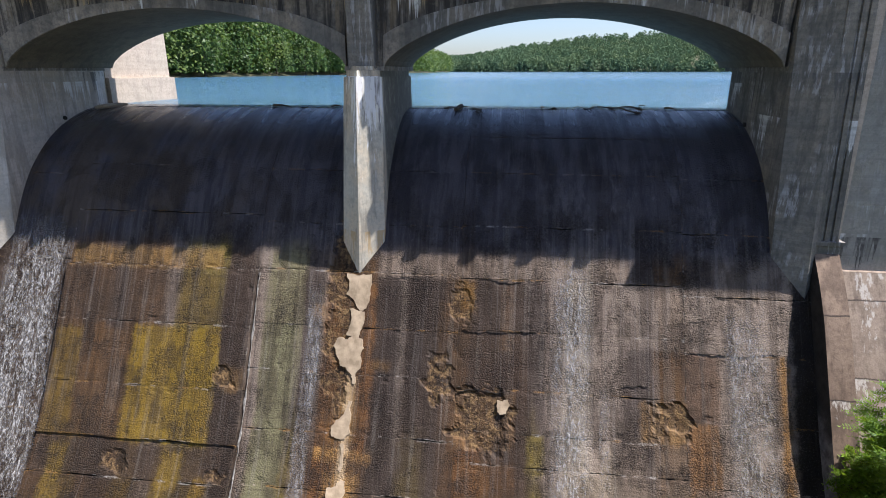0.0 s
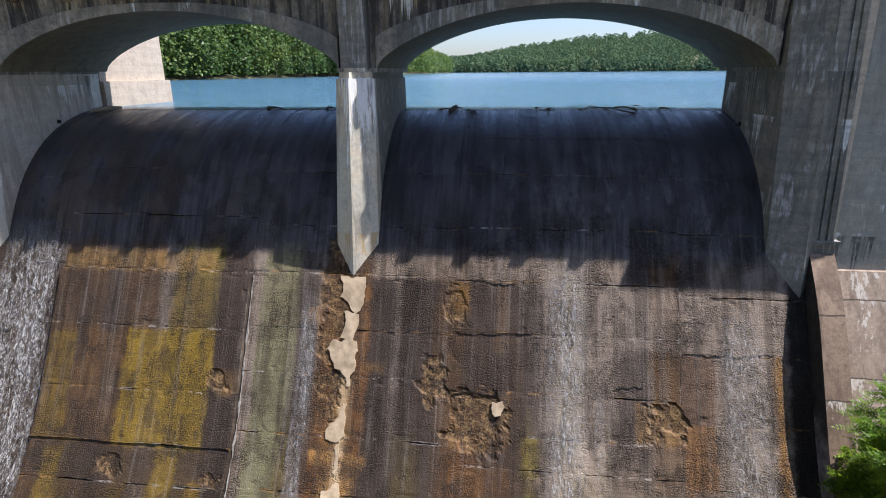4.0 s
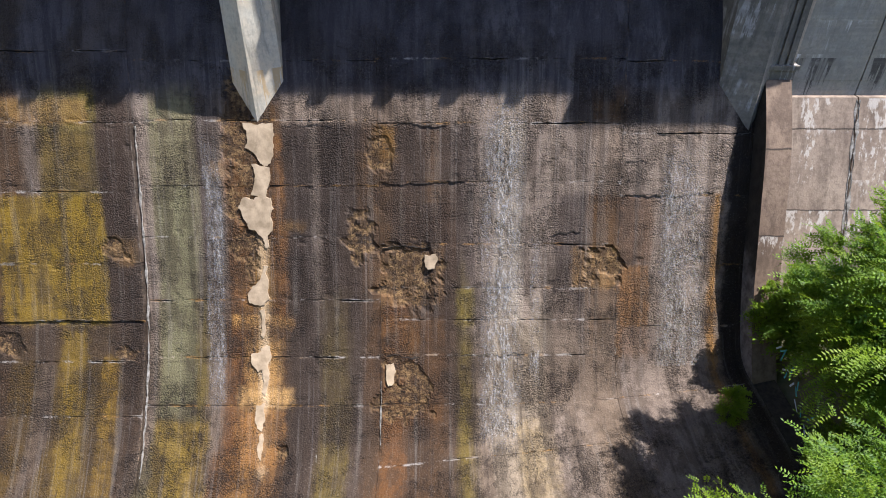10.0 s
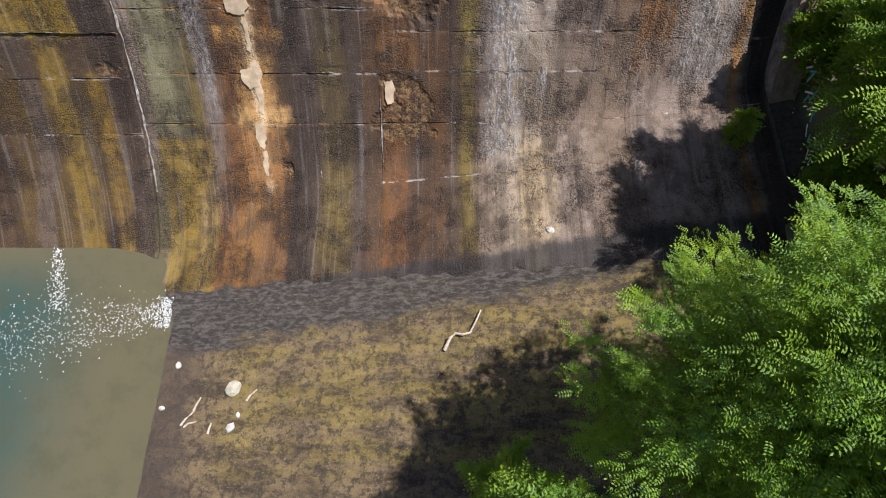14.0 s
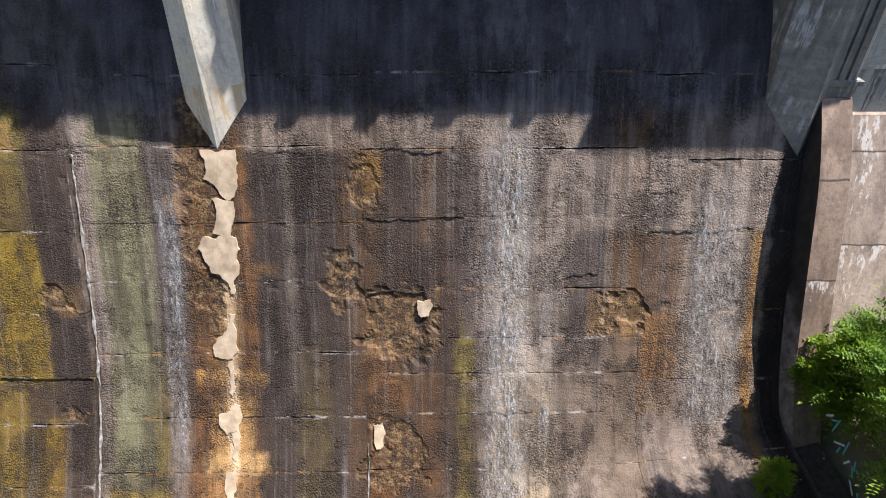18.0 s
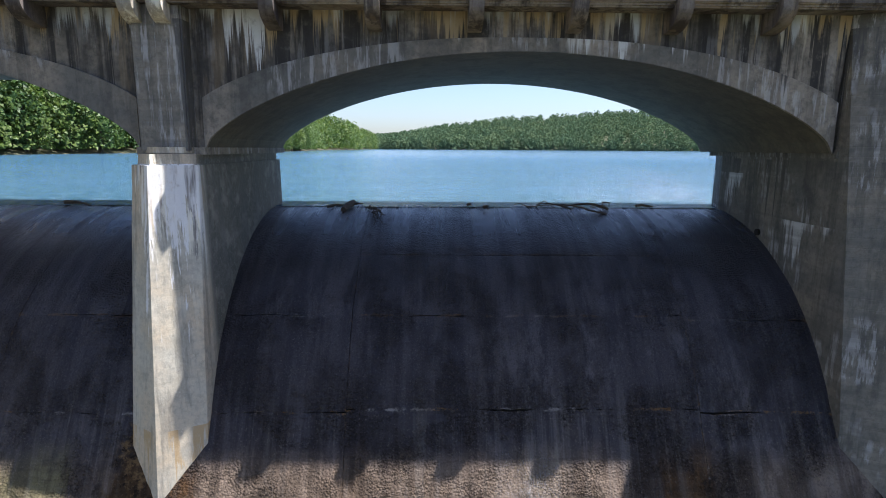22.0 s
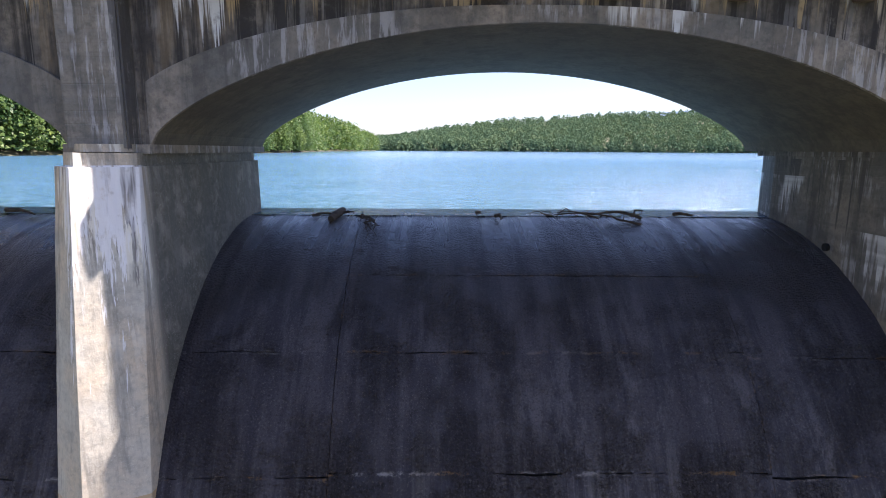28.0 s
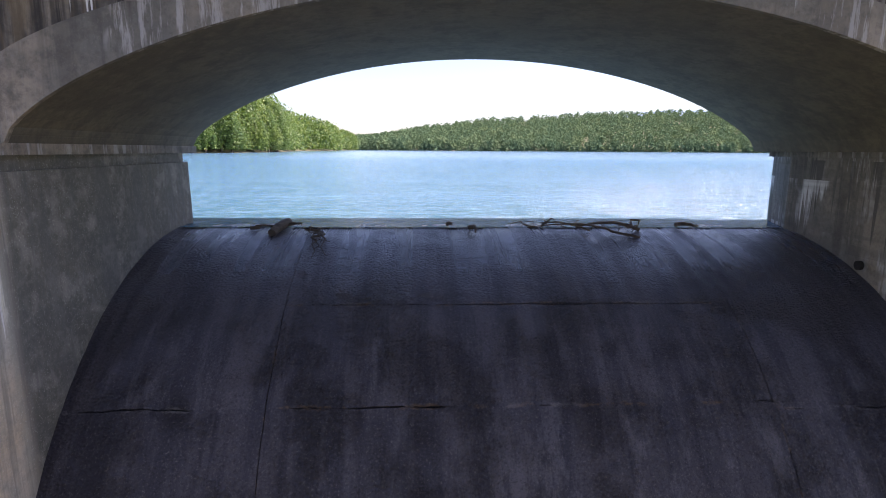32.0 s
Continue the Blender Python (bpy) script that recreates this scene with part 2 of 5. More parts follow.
def arch_z(u, lift=0.0):
    """The arch's underside for u from -1 to 1: between a circle and an ellipse."""
    half, rise = SPAN / 2, RISE
    r = (half * half + rise * rise) / (2 * rise)
    circ = math.sqrt(max(0.0, r * r - (u * half) ** 2)) - r + rise
    ell = rise * math.sqrt(max(0.0, 1 - u * u))
    return Z_SPRING + (circ + ell) / 2 + lift


# ---------------------------------------------------------------- materials
LIME, SOOT, OCHRE = (0.70, 0.71, 0.69), (0.035, 0.033, 0.031), (0.42, 0.32, 0.18)
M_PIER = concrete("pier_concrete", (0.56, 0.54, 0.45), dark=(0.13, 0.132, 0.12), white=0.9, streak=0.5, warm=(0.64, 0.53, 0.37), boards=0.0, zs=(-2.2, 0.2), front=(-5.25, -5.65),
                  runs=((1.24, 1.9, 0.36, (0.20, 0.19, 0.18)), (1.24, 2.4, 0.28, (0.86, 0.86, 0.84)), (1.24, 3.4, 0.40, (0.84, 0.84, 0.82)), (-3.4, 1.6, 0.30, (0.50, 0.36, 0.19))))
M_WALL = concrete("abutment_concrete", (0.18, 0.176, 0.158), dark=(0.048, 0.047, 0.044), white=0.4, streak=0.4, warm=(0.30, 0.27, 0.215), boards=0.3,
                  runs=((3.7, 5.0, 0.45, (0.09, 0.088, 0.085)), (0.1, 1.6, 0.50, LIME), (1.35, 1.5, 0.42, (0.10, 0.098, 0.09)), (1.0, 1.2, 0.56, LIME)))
# left nose: a paler copy of abutment_concrete, with the sun put into its colour
M_NOSE_SUN = concrete("sunlit_nose_concrete", (0.52, 0.49, 0.43), dark=(0.14, 0.135, 0.125), white=0.3, streak=0.35, warm=(0.44, 0.38, 0.29), boards=0.15,
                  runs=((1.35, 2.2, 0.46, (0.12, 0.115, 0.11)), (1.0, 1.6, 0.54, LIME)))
M_PANEL = concrete("panel_concrete", (0.36, 0.355, 0.315), dark=(0.20, 0.20, 0.18), white=0.15, streak=0.3, warm=(0.37, 0.34, 0.27), boards=0.22,
                   runs=((-2.36, 1.0, 0.42, LIME), (-3.2, 0.9, 0.52, LIME), (-3.3, 1.6, 0.40, (0.07, 0.065, 0.06))))
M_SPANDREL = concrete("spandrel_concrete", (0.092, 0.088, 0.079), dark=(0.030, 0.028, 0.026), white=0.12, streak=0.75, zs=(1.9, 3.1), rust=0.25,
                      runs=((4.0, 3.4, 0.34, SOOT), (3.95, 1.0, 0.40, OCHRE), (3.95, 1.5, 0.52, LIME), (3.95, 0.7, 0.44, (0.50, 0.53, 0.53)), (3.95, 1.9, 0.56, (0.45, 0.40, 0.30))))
M_ARCH = concrete("arch_concrete", (0.160, 0.157, 0.142), dark=(0.055, 0.054, 0.05), white=0.35, streak=0.35, runs=((3.6, 0.8, 0.50, LIME), (3.0, 2.2, 0.52, (0.08, 0.076, 0.07))))
M_SOFFIT = concrete("soffit_concrete", (0.155, 0.142, 0.112), dark=(0.085, 0.08, 0.066), streak=0.45, warm=(0.18, 0.16, 0.115), boards=0.12)
M_DECK = concrete("deck_concrete", (0.15, 0.13, 0.115), dark=(0.045, 0.036, 0.032), streak=0.8, rust=0.3)
M_SLAB = concrete("slab_concrete", (0.50, 0.42, 0.335), dark=(0.3, 0.25, 0.20), streak=0.2, warm=(0.50, 0.43, 0.34), boards=0.2)


def battered(name, lime, pale=0.0):
    """The brown sloping wall below the abutments, with lime runs under its joints."""
    m = Mat(name, 0.9)
    c = m.mix(m.rng(m.noise(0.6, 5, 0.6), 0.3, 0.7), (0.235, 0.180, 0.136), (0.355, 0.285, 0.215))
    c = m.mix(m.mul(m.rng(m.noise(8, 6, 0.7), 0.4, 0.7), 0.5), c, (0.12, 0.09, 0.07))
    c = m.mix(m.mul(m.rng(m.noise(1.0, 6, 0.7, m.scaled(2.4, 1.2, 0.4, (3, 1, 5))), 0.46, 0.62), 0.5), c, (0.075, 0.055, 0.043))
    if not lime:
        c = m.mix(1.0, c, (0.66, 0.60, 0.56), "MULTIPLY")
    if pale:
        c = m.mix(m.mul(m.rng(m.noise(1.0, 6, 0.72, m.scaled(2.2, 1, 0.45)), 0.42, 0.56), pale), c, (0.52, 0.49, 0.45))
    z = m.xyz()[2]
    for k, (top, deep, lo) in enumerate(((-4.32, 2.6, 0.45), (-5.05, 0.4, 0.50), (-7.05, 1.5, 0.40), (-6.3, 0.8, 0.56)) if lime else ((-7.05, 0.5, 0.45), (-4.0, 0.4, 0.56))):
        c = m.drips(c, top, deep, lo, (0.54, 0.505, 0.45), 0.7, 2.3 * k, 3.6)
    for top in (-5.05, -7.05, -9.0):
        off = m.math("ADD", m.math("SUBTRACT", z, top), m.mul(m.math("SUBTRACT", m.noise(3.0, 5, 0.7), 0.5), 0.10))
        line = m.math("SUBTRACT", 1.0, m.rng(m.math("ABSOLUTE", off), 0.004, 0.03))
        c = m.mix(m.mul(line, 0.85), c, (0.03, 0.024, 0.02))
    m.bump(m.noise(14, 6, 0.7), 0.5, 0.02)
    return m.done(c)


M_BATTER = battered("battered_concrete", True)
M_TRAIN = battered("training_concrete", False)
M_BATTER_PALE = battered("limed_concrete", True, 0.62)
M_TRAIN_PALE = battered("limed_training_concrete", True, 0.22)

# colours of the stained spillway
C_DARK, C_BLACK, C_BROWN, C_RUST = (0.058, 0.043, 0.036), (0.020, 0.015, 0.013), (0.108, 0.064, 0.030), (0.215, 0.100, 0.026)
C_GOLD, C_OLIVE, C_GREY, C_GREEN = (0.225, 0.158, 0.014), (0.180, 0.150, 0.036), (0.255, 0.222, 0.208), (0.190, 0.185, 0.120)
C_TAN, C_PALE, C_ORANGE, C_SLATE = (0.42, 0.28, 0.15), (0.385, 0.355, 0.325), (0.26, 0.150, 0.036), (0.092, 0.078, 0.077)


def spillway_concrete():
    m = Mat("spillway_concrete", 0.75, spec=0.22)
    px, py, pz = m.xyz()
    wob = m.noise(1.0, 5, 0.65, m.scaled(1.6, 0.6, 0.25))
    jit = m.noise(1.0, 6, 0.75, m.scaled(9, 1.2, 0.9, (3, 3, 3)))
    lean = m.mul(m.mul(m.rng(pz, -11.6, -13.3), m.rng(px, 3.2, 0.5)), 0.55)
    xw = m.math("ADD", m.math("ADD", px, lean), m.math("ADD", m.mul(m.math("SUBTRACT", wob, 0.5), 0.34), m.mul(m.math("SUBTRACT", jit, 0.5), 0.60)))
    at = m.math("DIVIDE", m.math("ADD", xw, 13.0), 27.0)

    def bands(stops):
        """Vertical bands of stain: each pair gives where a colour begins; edges blend over a hand's width."""
        out = []
        for k, (x, c) in enumerate(stops):
            if k:
                out.append(((x - 0.10 + 13) / 27, stops[k - 1][1]))
            out.append(((x + 0.10 + 13) / 27, c))
        return out

    def two(stops):
        res = None
        for k in range(0, len(stops), 10):
            col = m.ramp(at, bands(stops[max(0, k - 1):k + 11]))
            res = col if res is None else m.mix(m.math("GREATER_THAN", xw, stops[k][0] - 0.2), res, col)
        return res

    high = two(((-12.62, C_GOLD), (-12.38, (0.050, 0.027, 0.016)), (-11.9, C_DARK), (-9.3, C_BROWN), (-7.6, C_DARK), (-6.9, C_BROWN), (-5.7, C_GREY), (-5.2, C_OLIVE), (-3.7, C_DARK), (-2.72, C_GREY), (-2.3, C_GREEN),
                (-1.1, C_SLATE), (-0.45, C_GREY), (-0.3, C_BROWN), (1.15, C_DARK), (1.7, C_SLATE), (2.0, C_GREY), (2.2, C_DARK), (3.5, C_BROWN), (4.2, C_DARK),
                (6.0, C_SLATE), (6.5, C_GREY), (7.0, C_PALE), (7.8, C_GREY), (8.7, C_SLATE), (9.6, C_BROWN), (10.45, C_SLATE), (11.3, C_GREY)))
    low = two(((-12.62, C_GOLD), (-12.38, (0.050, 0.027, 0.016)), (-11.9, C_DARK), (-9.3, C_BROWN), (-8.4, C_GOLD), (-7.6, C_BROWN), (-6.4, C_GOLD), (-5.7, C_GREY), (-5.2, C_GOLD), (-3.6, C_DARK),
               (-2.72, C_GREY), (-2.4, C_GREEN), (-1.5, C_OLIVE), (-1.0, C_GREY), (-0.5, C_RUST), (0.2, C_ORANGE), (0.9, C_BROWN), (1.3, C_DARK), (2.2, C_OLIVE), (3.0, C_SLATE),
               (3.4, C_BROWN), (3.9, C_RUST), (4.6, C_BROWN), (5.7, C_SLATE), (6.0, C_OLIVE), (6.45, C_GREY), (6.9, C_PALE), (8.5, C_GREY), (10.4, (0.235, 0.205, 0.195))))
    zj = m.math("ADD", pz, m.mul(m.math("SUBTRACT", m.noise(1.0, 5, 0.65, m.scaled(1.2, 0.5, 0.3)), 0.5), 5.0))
    # below about z -9 the low bands take over, darkened as a whole
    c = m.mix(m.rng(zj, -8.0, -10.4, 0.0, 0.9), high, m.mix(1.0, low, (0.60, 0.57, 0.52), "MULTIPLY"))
    ez = m.math("ADD", pz, m.mul(m.math("SUBTRACT", m.noise(4.0, 6, 0.75), 0.5), 0.5))
    ex = m.math("ADD", px, m.mul(m.math("SUBTRACT", m.noise(3.0, 6, 0.75, m.scaled(1, 1, 0.5)), 0.5), 0.5))

    def field(x0, x1, z0, z1, soft=0.10):
        kx = m.mul(m.rng(ex, x0 - soft, x0 + soft), m.rng(ex, x1 + soft, x1 - soft))
        return m.mul(kx, m.mul(m.rng(ez, z0 - soft, z0 + soft), m.rng(ez, z1 + soft, z1 - soft)))

    for x0, x1, z0, z1, col, k in ((-6.6, -3.65, -9.46, -6.36, C_GOLD, 0.9), (-9.2, -8.3, -9.4, -6.5, C_GOLD, 0.7), (-8.2, -6.7, -9.3, -6.5, C_BROWN, 0.7), (-9.2, -3.9, -4.72, -4.15, (0.26, 0.17, 0.06), 0.7),
                                   (-5.2, -3.9, -6.3, -4.9, C_GOLD, 0.55), (-9.2, -2.85, -10.35, -9.5, C_DARK, 0.75), (-3.5, -2.8, -8.05, -7.35, (0.30, 0.19, 0.07), 0.8), (-3.6, -2.8, -10.4, -8.1, C_DARK, 0.9),
                                   (-2.3, -1.3, -11.5, -6.2, (0.175, 0.185, 0.115), 0.7), (-2.4, -0.9, -13.6, -11.6, C_GOLD, 0.7), (10.5, 11.35, -10.3, -8.15, (0.23, 0.125, 0.045), 0.75), (10.5, 11.4, -8.1, -6.4, (0.15, 0.095, 0.06), 0.6),
                                   (3.72, 4.3, -5.6, -4.75, C_ORANGE, 0.7), (3.2, 3.75, -7.0, -5.4, C_BROWN, 0.8), (1.05, 1.75, -7.3, -7.05, C_ORANGE, 0.7), (-0.75, -0.3, -6.0, -5.6, C_TAN, 0.6),
                                   (-0.35, 1.40, -9.62, -9.36, (0.42, 0.25, 0.085), 0.85), (0.0, 0.95, -9.2, -8.0, C_ORANGE, 0.75), (0.05, 1.1, -10.9, -9.9, (0.44, 0.27, 0.10), 0.7), (-0.15, 1.45, -11.35, -10.95, (0.50, 0.33, 0.14), 0.8), (0.46, 0.70, -12.6, -7.4, (0.66, 0.53, 0.36), 0.95), (-0.2, 1.2, -12.4, -11.4, (0.36, 0.19, 0.06), 0.7), (-0.35, 0.25, -9.2, -4.8, (0.17, 0.085, 0.028), 0.75), (0.85, 1.25, -9.4, -5.0, (0.20, 0.095, 0.026), 0.7), (-9.2, -2.8, -6.3, -4.8, C_DARK, 0.4), (-9.2, -7.9, -9.4, -4.8, (0.06, 0.035, 0.018), 0.35), (10.6, 13.2, -11.4, -9.6, (0.25, 0.22, 0.22), 0.5), (1.25, 8.9, -4.74, -3.9, (0.275, 0.232, 0.205), 0.7), (8.4, 13.2, -6.4, -4.7, (0.300, 0.262, 0.240), 0.65), (-9.2, -2.8, -14.2, -9.5, (0.040, 0.026, 0.016), 0.62), (-5.0, -4.3, -13.8, -9.6, C_GOLD, 0.5), (-8.7, -8.1, -13.8, -9.6, C_GOLD, 0.45), (-3.9, -3.4, -13.8, -10.2, (0.20, 0.13, 0.012), 0.6), (1.25, 3.3, -12.0, -4.8, (0.036, 0.029, 0.027), 0.5), (3.4, 6.0, -12.6, -6.2, (0.070, 0.044, 0.028), 0.4), (-3.6, -2.75, -9.4, -4.8, (0.034, 0.024, 0.020), 0.6), (0.50, 0.74, -8.3, -7.4, (0.46, 0.34, 0.20), 0.8),
                                   (-0.7, 1.2, -14.0, -12.2, (0.22, 0.115, 0.035), 0.5), (5.1, 5.5, -6.6, -4.9, C_BROWN, 0.6), (6.0, 6.45, -9.6, -8.7, C_OLIVE, 0.8), (9.2, 10.45, -8.7, -7.7, (0.30, 0.19, 0.075), 0.65),
                                   (3.85, 5.6, -9.1, -7.7, (0.17, 0.105, 0.05), 0.6), (3.9, 5.6, -11.6, -9.4, (0.13, 0.068, 0.024), 0.6), (8.6, 10.4, -13.0, -11.3, (0.21, 0.185, 0.18), 0.7), (7.6, 8.6, -13.4, -11.5, (0.30, 0.24, 0.13), 0.5),
                                   # the last field paints the training wall's shadow near-black on the face
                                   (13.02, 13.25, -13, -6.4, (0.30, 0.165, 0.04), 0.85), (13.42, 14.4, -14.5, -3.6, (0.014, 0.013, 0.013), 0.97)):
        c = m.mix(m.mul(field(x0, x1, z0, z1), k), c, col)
    # each cast block has its own tone
    c = m.mix(m.mul(m.rng(m.rand(), 0.2, 1.0), 0.22), c, C_DARK)
    # boards, mottling and the darker wet foot
    c = m.mix(m.mul(m.rng(m.noise(1.0, 4, 0.7, m.scaled(0.5, 0.5, 9)), 0.50, 0.62), 0.22), c, C_BLACK)
    c = m.mix(m.mul(m.rng(m.noise(1.3, 6, 0.7, m.scaled(1.6, 1, 0.5, (2, 8, 1))), 0.46, 0.58), 0.5), c, (0.036, 0.027, 0.021))
    foot = m.math("ADD", m.math("SUBTRACT", py, m.mul(px, 0.09)), m.mul(m.math("SUBTRACT", m.noise(1.0, 6, 0.7, m.scaled(1.2, 1.2, 0.6)), 0.5), 0.7))
    c = m.mix(m.mul(m.rng(foot, -14.85, -15.2), 0.9), c, (0.032, 0.032, 0.037))
    c = m.mix(1.0, c, (1.0, 0.90, 0.74), "MULTIPLY")
    # the bridge's shade on the upper face, put in as dark bluish colour
    deck_shade = m.mix(m.rng(m.noise(1.0, 6, 0.7, m.scaled(3.2, 0.5, 0.16)), 0.44, 0.58), (0.044, 0.041, 0.047), (0.078, 0.070, 0.074))
    deck_shade = m.mix(m.mul(m.rng(m.rand(), 0.35, 0.75), 0.3), deck_shade, (0.036, 0.033, 0.038))
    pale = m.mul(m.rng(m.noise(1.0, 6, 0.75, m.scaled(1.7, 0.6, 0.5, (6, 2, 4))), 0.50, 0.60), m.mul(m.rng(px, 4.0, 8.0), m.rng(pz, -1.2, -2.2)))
    deck_shade = m.mix(m.mul(pale, 0.5), deck_shade, (0.135, 0.122, 0.122))
    deck_shade = m.mix(m.mul(m.rng(px, 0.5, -8.0), m.mul(m.rng(m.noise(0.9, 4, 0.6, m.scaled(1, 1, 0.3)), 0.4, 0.6), 0.8)), deck_shade, (0.078, 0.058, 0.040))
    c = m.mix(m.rng(m.math("ADD", pz, m.mul(m.math("SUBTRACT", wob, 0.5), 0.7)), -4.35, -3.65), c, deck_shade)
    # long run-off streaks, dark and pale
    s1 = m.noise(1.0, 5, 0.6, m.scaled(2.6, 0.13, 0.13), warp=0.25)
    s2 = m.noise(1.0, 5, 0.6, m.scaled(5.5, 0.2, 0.2, (5, 0, 3)), warp=0.25)
    # lit masks the face below that shade, where streaks are stronger
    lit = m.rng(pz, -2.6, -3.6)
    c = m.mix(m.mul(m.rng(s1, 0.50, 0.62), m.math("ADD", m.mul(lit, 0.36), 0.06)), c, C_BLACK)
    c = m.mix(m.mul(m.rng(s2, 0.53, 0.68), m.mul(m.rng(py, -13.6, -12.4), m.math("ADD", m.mul(lit, 0.16), 0.03))), c, (0.27, 0.245, 0.215))
    s3 = m.noise(1.0, 3, 0.5, m.scaled(15, 0.10, 0.10, (1, 4, 8)))
    grey = m.rng(m.noise(1.0, 3, 0.5, m.scaled(0.9, 0.1, 0.1, (7, 2, 2))), 0.42, 0.60)
    c = m.mix(m.mul(m.rng(s3, 0.55, 0.66), m.mul(grey, m.math("ADD", m.mul(lit, 0.08), 0.02))), c, (0.36, 0.33, 0.30))
    # worn patches, pits and exposed aggregate
    worn = m.rng(m.noise(0.8, 6, 0.7, m.scaled(1, 1, 0.7, (9, 4, 2))), 0.45, 0.58)
    c = m.mix(m.mul(m.rng(m.noise(2.4, 7, 0.75, m.scaled(1.4, 1, 0.6)), 0.52, 0.62), m.mul(worn, m.math("ADD", m.mul(lit, 0.43), 0.12))), c, C_BLACK)
    c = m.mix(m.mul(m.rng(m.noise(15, 6, 0.8), 0.53, 0.60), m.math("ADD", m.mul(m.mul(worn, lit), 0.5), 0.26)), c, (0.017, 0.014, 0.012))
    c = m.mix(m.mul(m.rng(m.noise(24, 5, 0.75), 0.56, 0.65), m.mul(m.rng(foot, -15.2, -14.9, 0.15, 1.0), m.math("ADD", m.mul(lit, 0.16), 0.06))), c, (0.34, 0.29, 0.235))
    pits = m.noise(34, 5, 0.8)
    c = m.mix(m.mul(m.rng(pits, 0.54, 0.62), m.rng(lit, 0.0, 1.0, 0.55, 0.2)), c, (0.014, 0.012, 0.011))
    c = m.mix(m.mul(m.rng(pits, 0.44, 0.36), m.rng(lit, 0.0, 1.0, 0.5, 0.1)), c, (0.17, 0.145, 0.13))
    # coarse aggregate with dark gaps between the pebbles
    agg = m.voronoi(24)
    c = m.mix(m.mul(m.rng(agg, 0.50, 0.72), m.mul(worn, m.math("ADD", m.mul(lit, 0.3), 0.12))), c, (0.014, 0.011, 0.010))
    c = m.mix(m.mul(m.rng(agg, 0.26, 0.10), m.mul(worn, m.mul(lit, 0.10))), c, (0.30, 0.25, 0.21))
    # lime and rust that have seeped from the joints
    jt = m.t.nodes.new("ShaderNodeAttribute")
    jt.attribute_name = "joint"
    seep = m.noise(1.0, 6, 0.75, m.scaled(2.4, 2.4, 4.0, (3, 1, 6)))
    which = m.noise(0.45, 3, 0.5, m.scaled(1, 1, 0.6, (2, 2, 9)))
    near_joint = m.mul(m.rng(m.math("ADD", jt.outputs["Fac"], m.mul(m.math("SUBTRACT", m.noise(7, 6, 0.8), 0.5), 1.1)), 0.62, 0.95), m.rng(seep, 0.50, 0.60))
    c = m.mix(m.mul(near_joint, m.math("ADD", m.mul(lit, 0.36), 0.24)), c, m.mix(m.rng(which, 0.44, 0.54), (0.40, 0.37, 0.33), (0.33, 0.18, 0.055)))
    sp = m.t.nodes.new("ShaderNodeAttribute")
    sp.attribute_name = "spall"
    raw = m.mix(m.rng(m.noise(6, 6, 0.7), 0.42, 0.6), (0.085, 0.052, 0.028), (0.30, 0.19, 0.085))
    c = m.mix(m.mul(m.mul(sp.outputs["Fac"], m.rng(m.noise(2.2, 6, 0.75), 0.42, 0.52)), 0.8), c, raw)
    c = m.mix(m.mul(sp.outputs["Fac"], m.mul(m.rng(m.noise(7, 5, 0.75, warp=0.6), 0.54, 0.60), 0.85)), c, (0.016, 0.012, 0.009))
    crumb = m.mul(sp.outputs["Fac"], m.math("ADD", m.noise(6, 6, 0.75), m.noise(17, 4, 0.7)))
    h = m.math("ADD", m.mul(m.math("SUBTRACT", m.noise(24, 6, 0.8), m.mul(agg, 0.9)), m.math("ADD", m.mul(worn, 0.75), 0.2)), m.mul(crumb, 1.6))
    m.bump(h, 1.0, 0.062)
    wet = m.rng(pz, -1.5, -0.15)
    rough = m.math("SUBTRACT", m.rng(s1, 0.4, 0.65, 0.72, 0.95), m.mul(wet, 0.5))
    m.put(m.b.inputs["Specular IOR Level"], m.rng(pz, -1.6, -0.1, 0.20, 0.62))
    return m.done(c, rough)


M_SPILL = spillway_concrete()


def plain(name, c1, c2, scale=6, rough=0.85, bump=0.3, dist=0.01):
    m = Mat(name, rough)
    n = m.noise(scale, 6, 0.65)
    m.bump(n, bump, dist)
    return m.done(m.mix(m.rng(n, 0.3, 0.7), c1, c2))


M_JOINT = plain("joint_filler", (0.02, 0.017, 0.014), (0.05, 0.04, 0.03), 9)
# inner wall face: upper part painted near-black for its shade, grey lower down
m = Mat("shaded_wall_concrete", 0.7)
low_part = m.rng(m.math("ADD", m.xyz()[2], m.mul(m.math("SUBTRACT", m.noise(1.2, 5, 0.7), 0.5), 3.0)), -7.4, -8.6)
shade_tone = m.mix(m.rng(m.noise(2.5, 6, 0.65), 0.3, 0.7), (0.014, 0.013, 0.012), (0.045, 0.040, 0.036))
grey_part = m.mix(m.rng(m.noise(3.5, 7, 0.7), 0.35, 0.65), (0.085, 0.075, 0.072), (0.22, 0.20, 0.19))
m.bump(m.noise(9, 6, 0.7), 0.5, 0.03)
M_SHADESIDE = m.done(m.mix(low_part, shade_tone, grey_part))
M_PATCH = plain("mortar_patch", (0.25, 0.190, 0.118), (0.48, 0.372, 0.245), 2.6, 0.9, 0.6, 0.02)
M_CRUST = plain("lime_crust", (0.13, 0.12, 0.10), (0.40, 0.38, 0.34), 9, 0.9, 0.6, 0.02)
M_WOOD = plain("driftwood", (0.045, 0.036, 0.028), (0.12, 0.095, 0.07), 12, 0.85, 0.6)
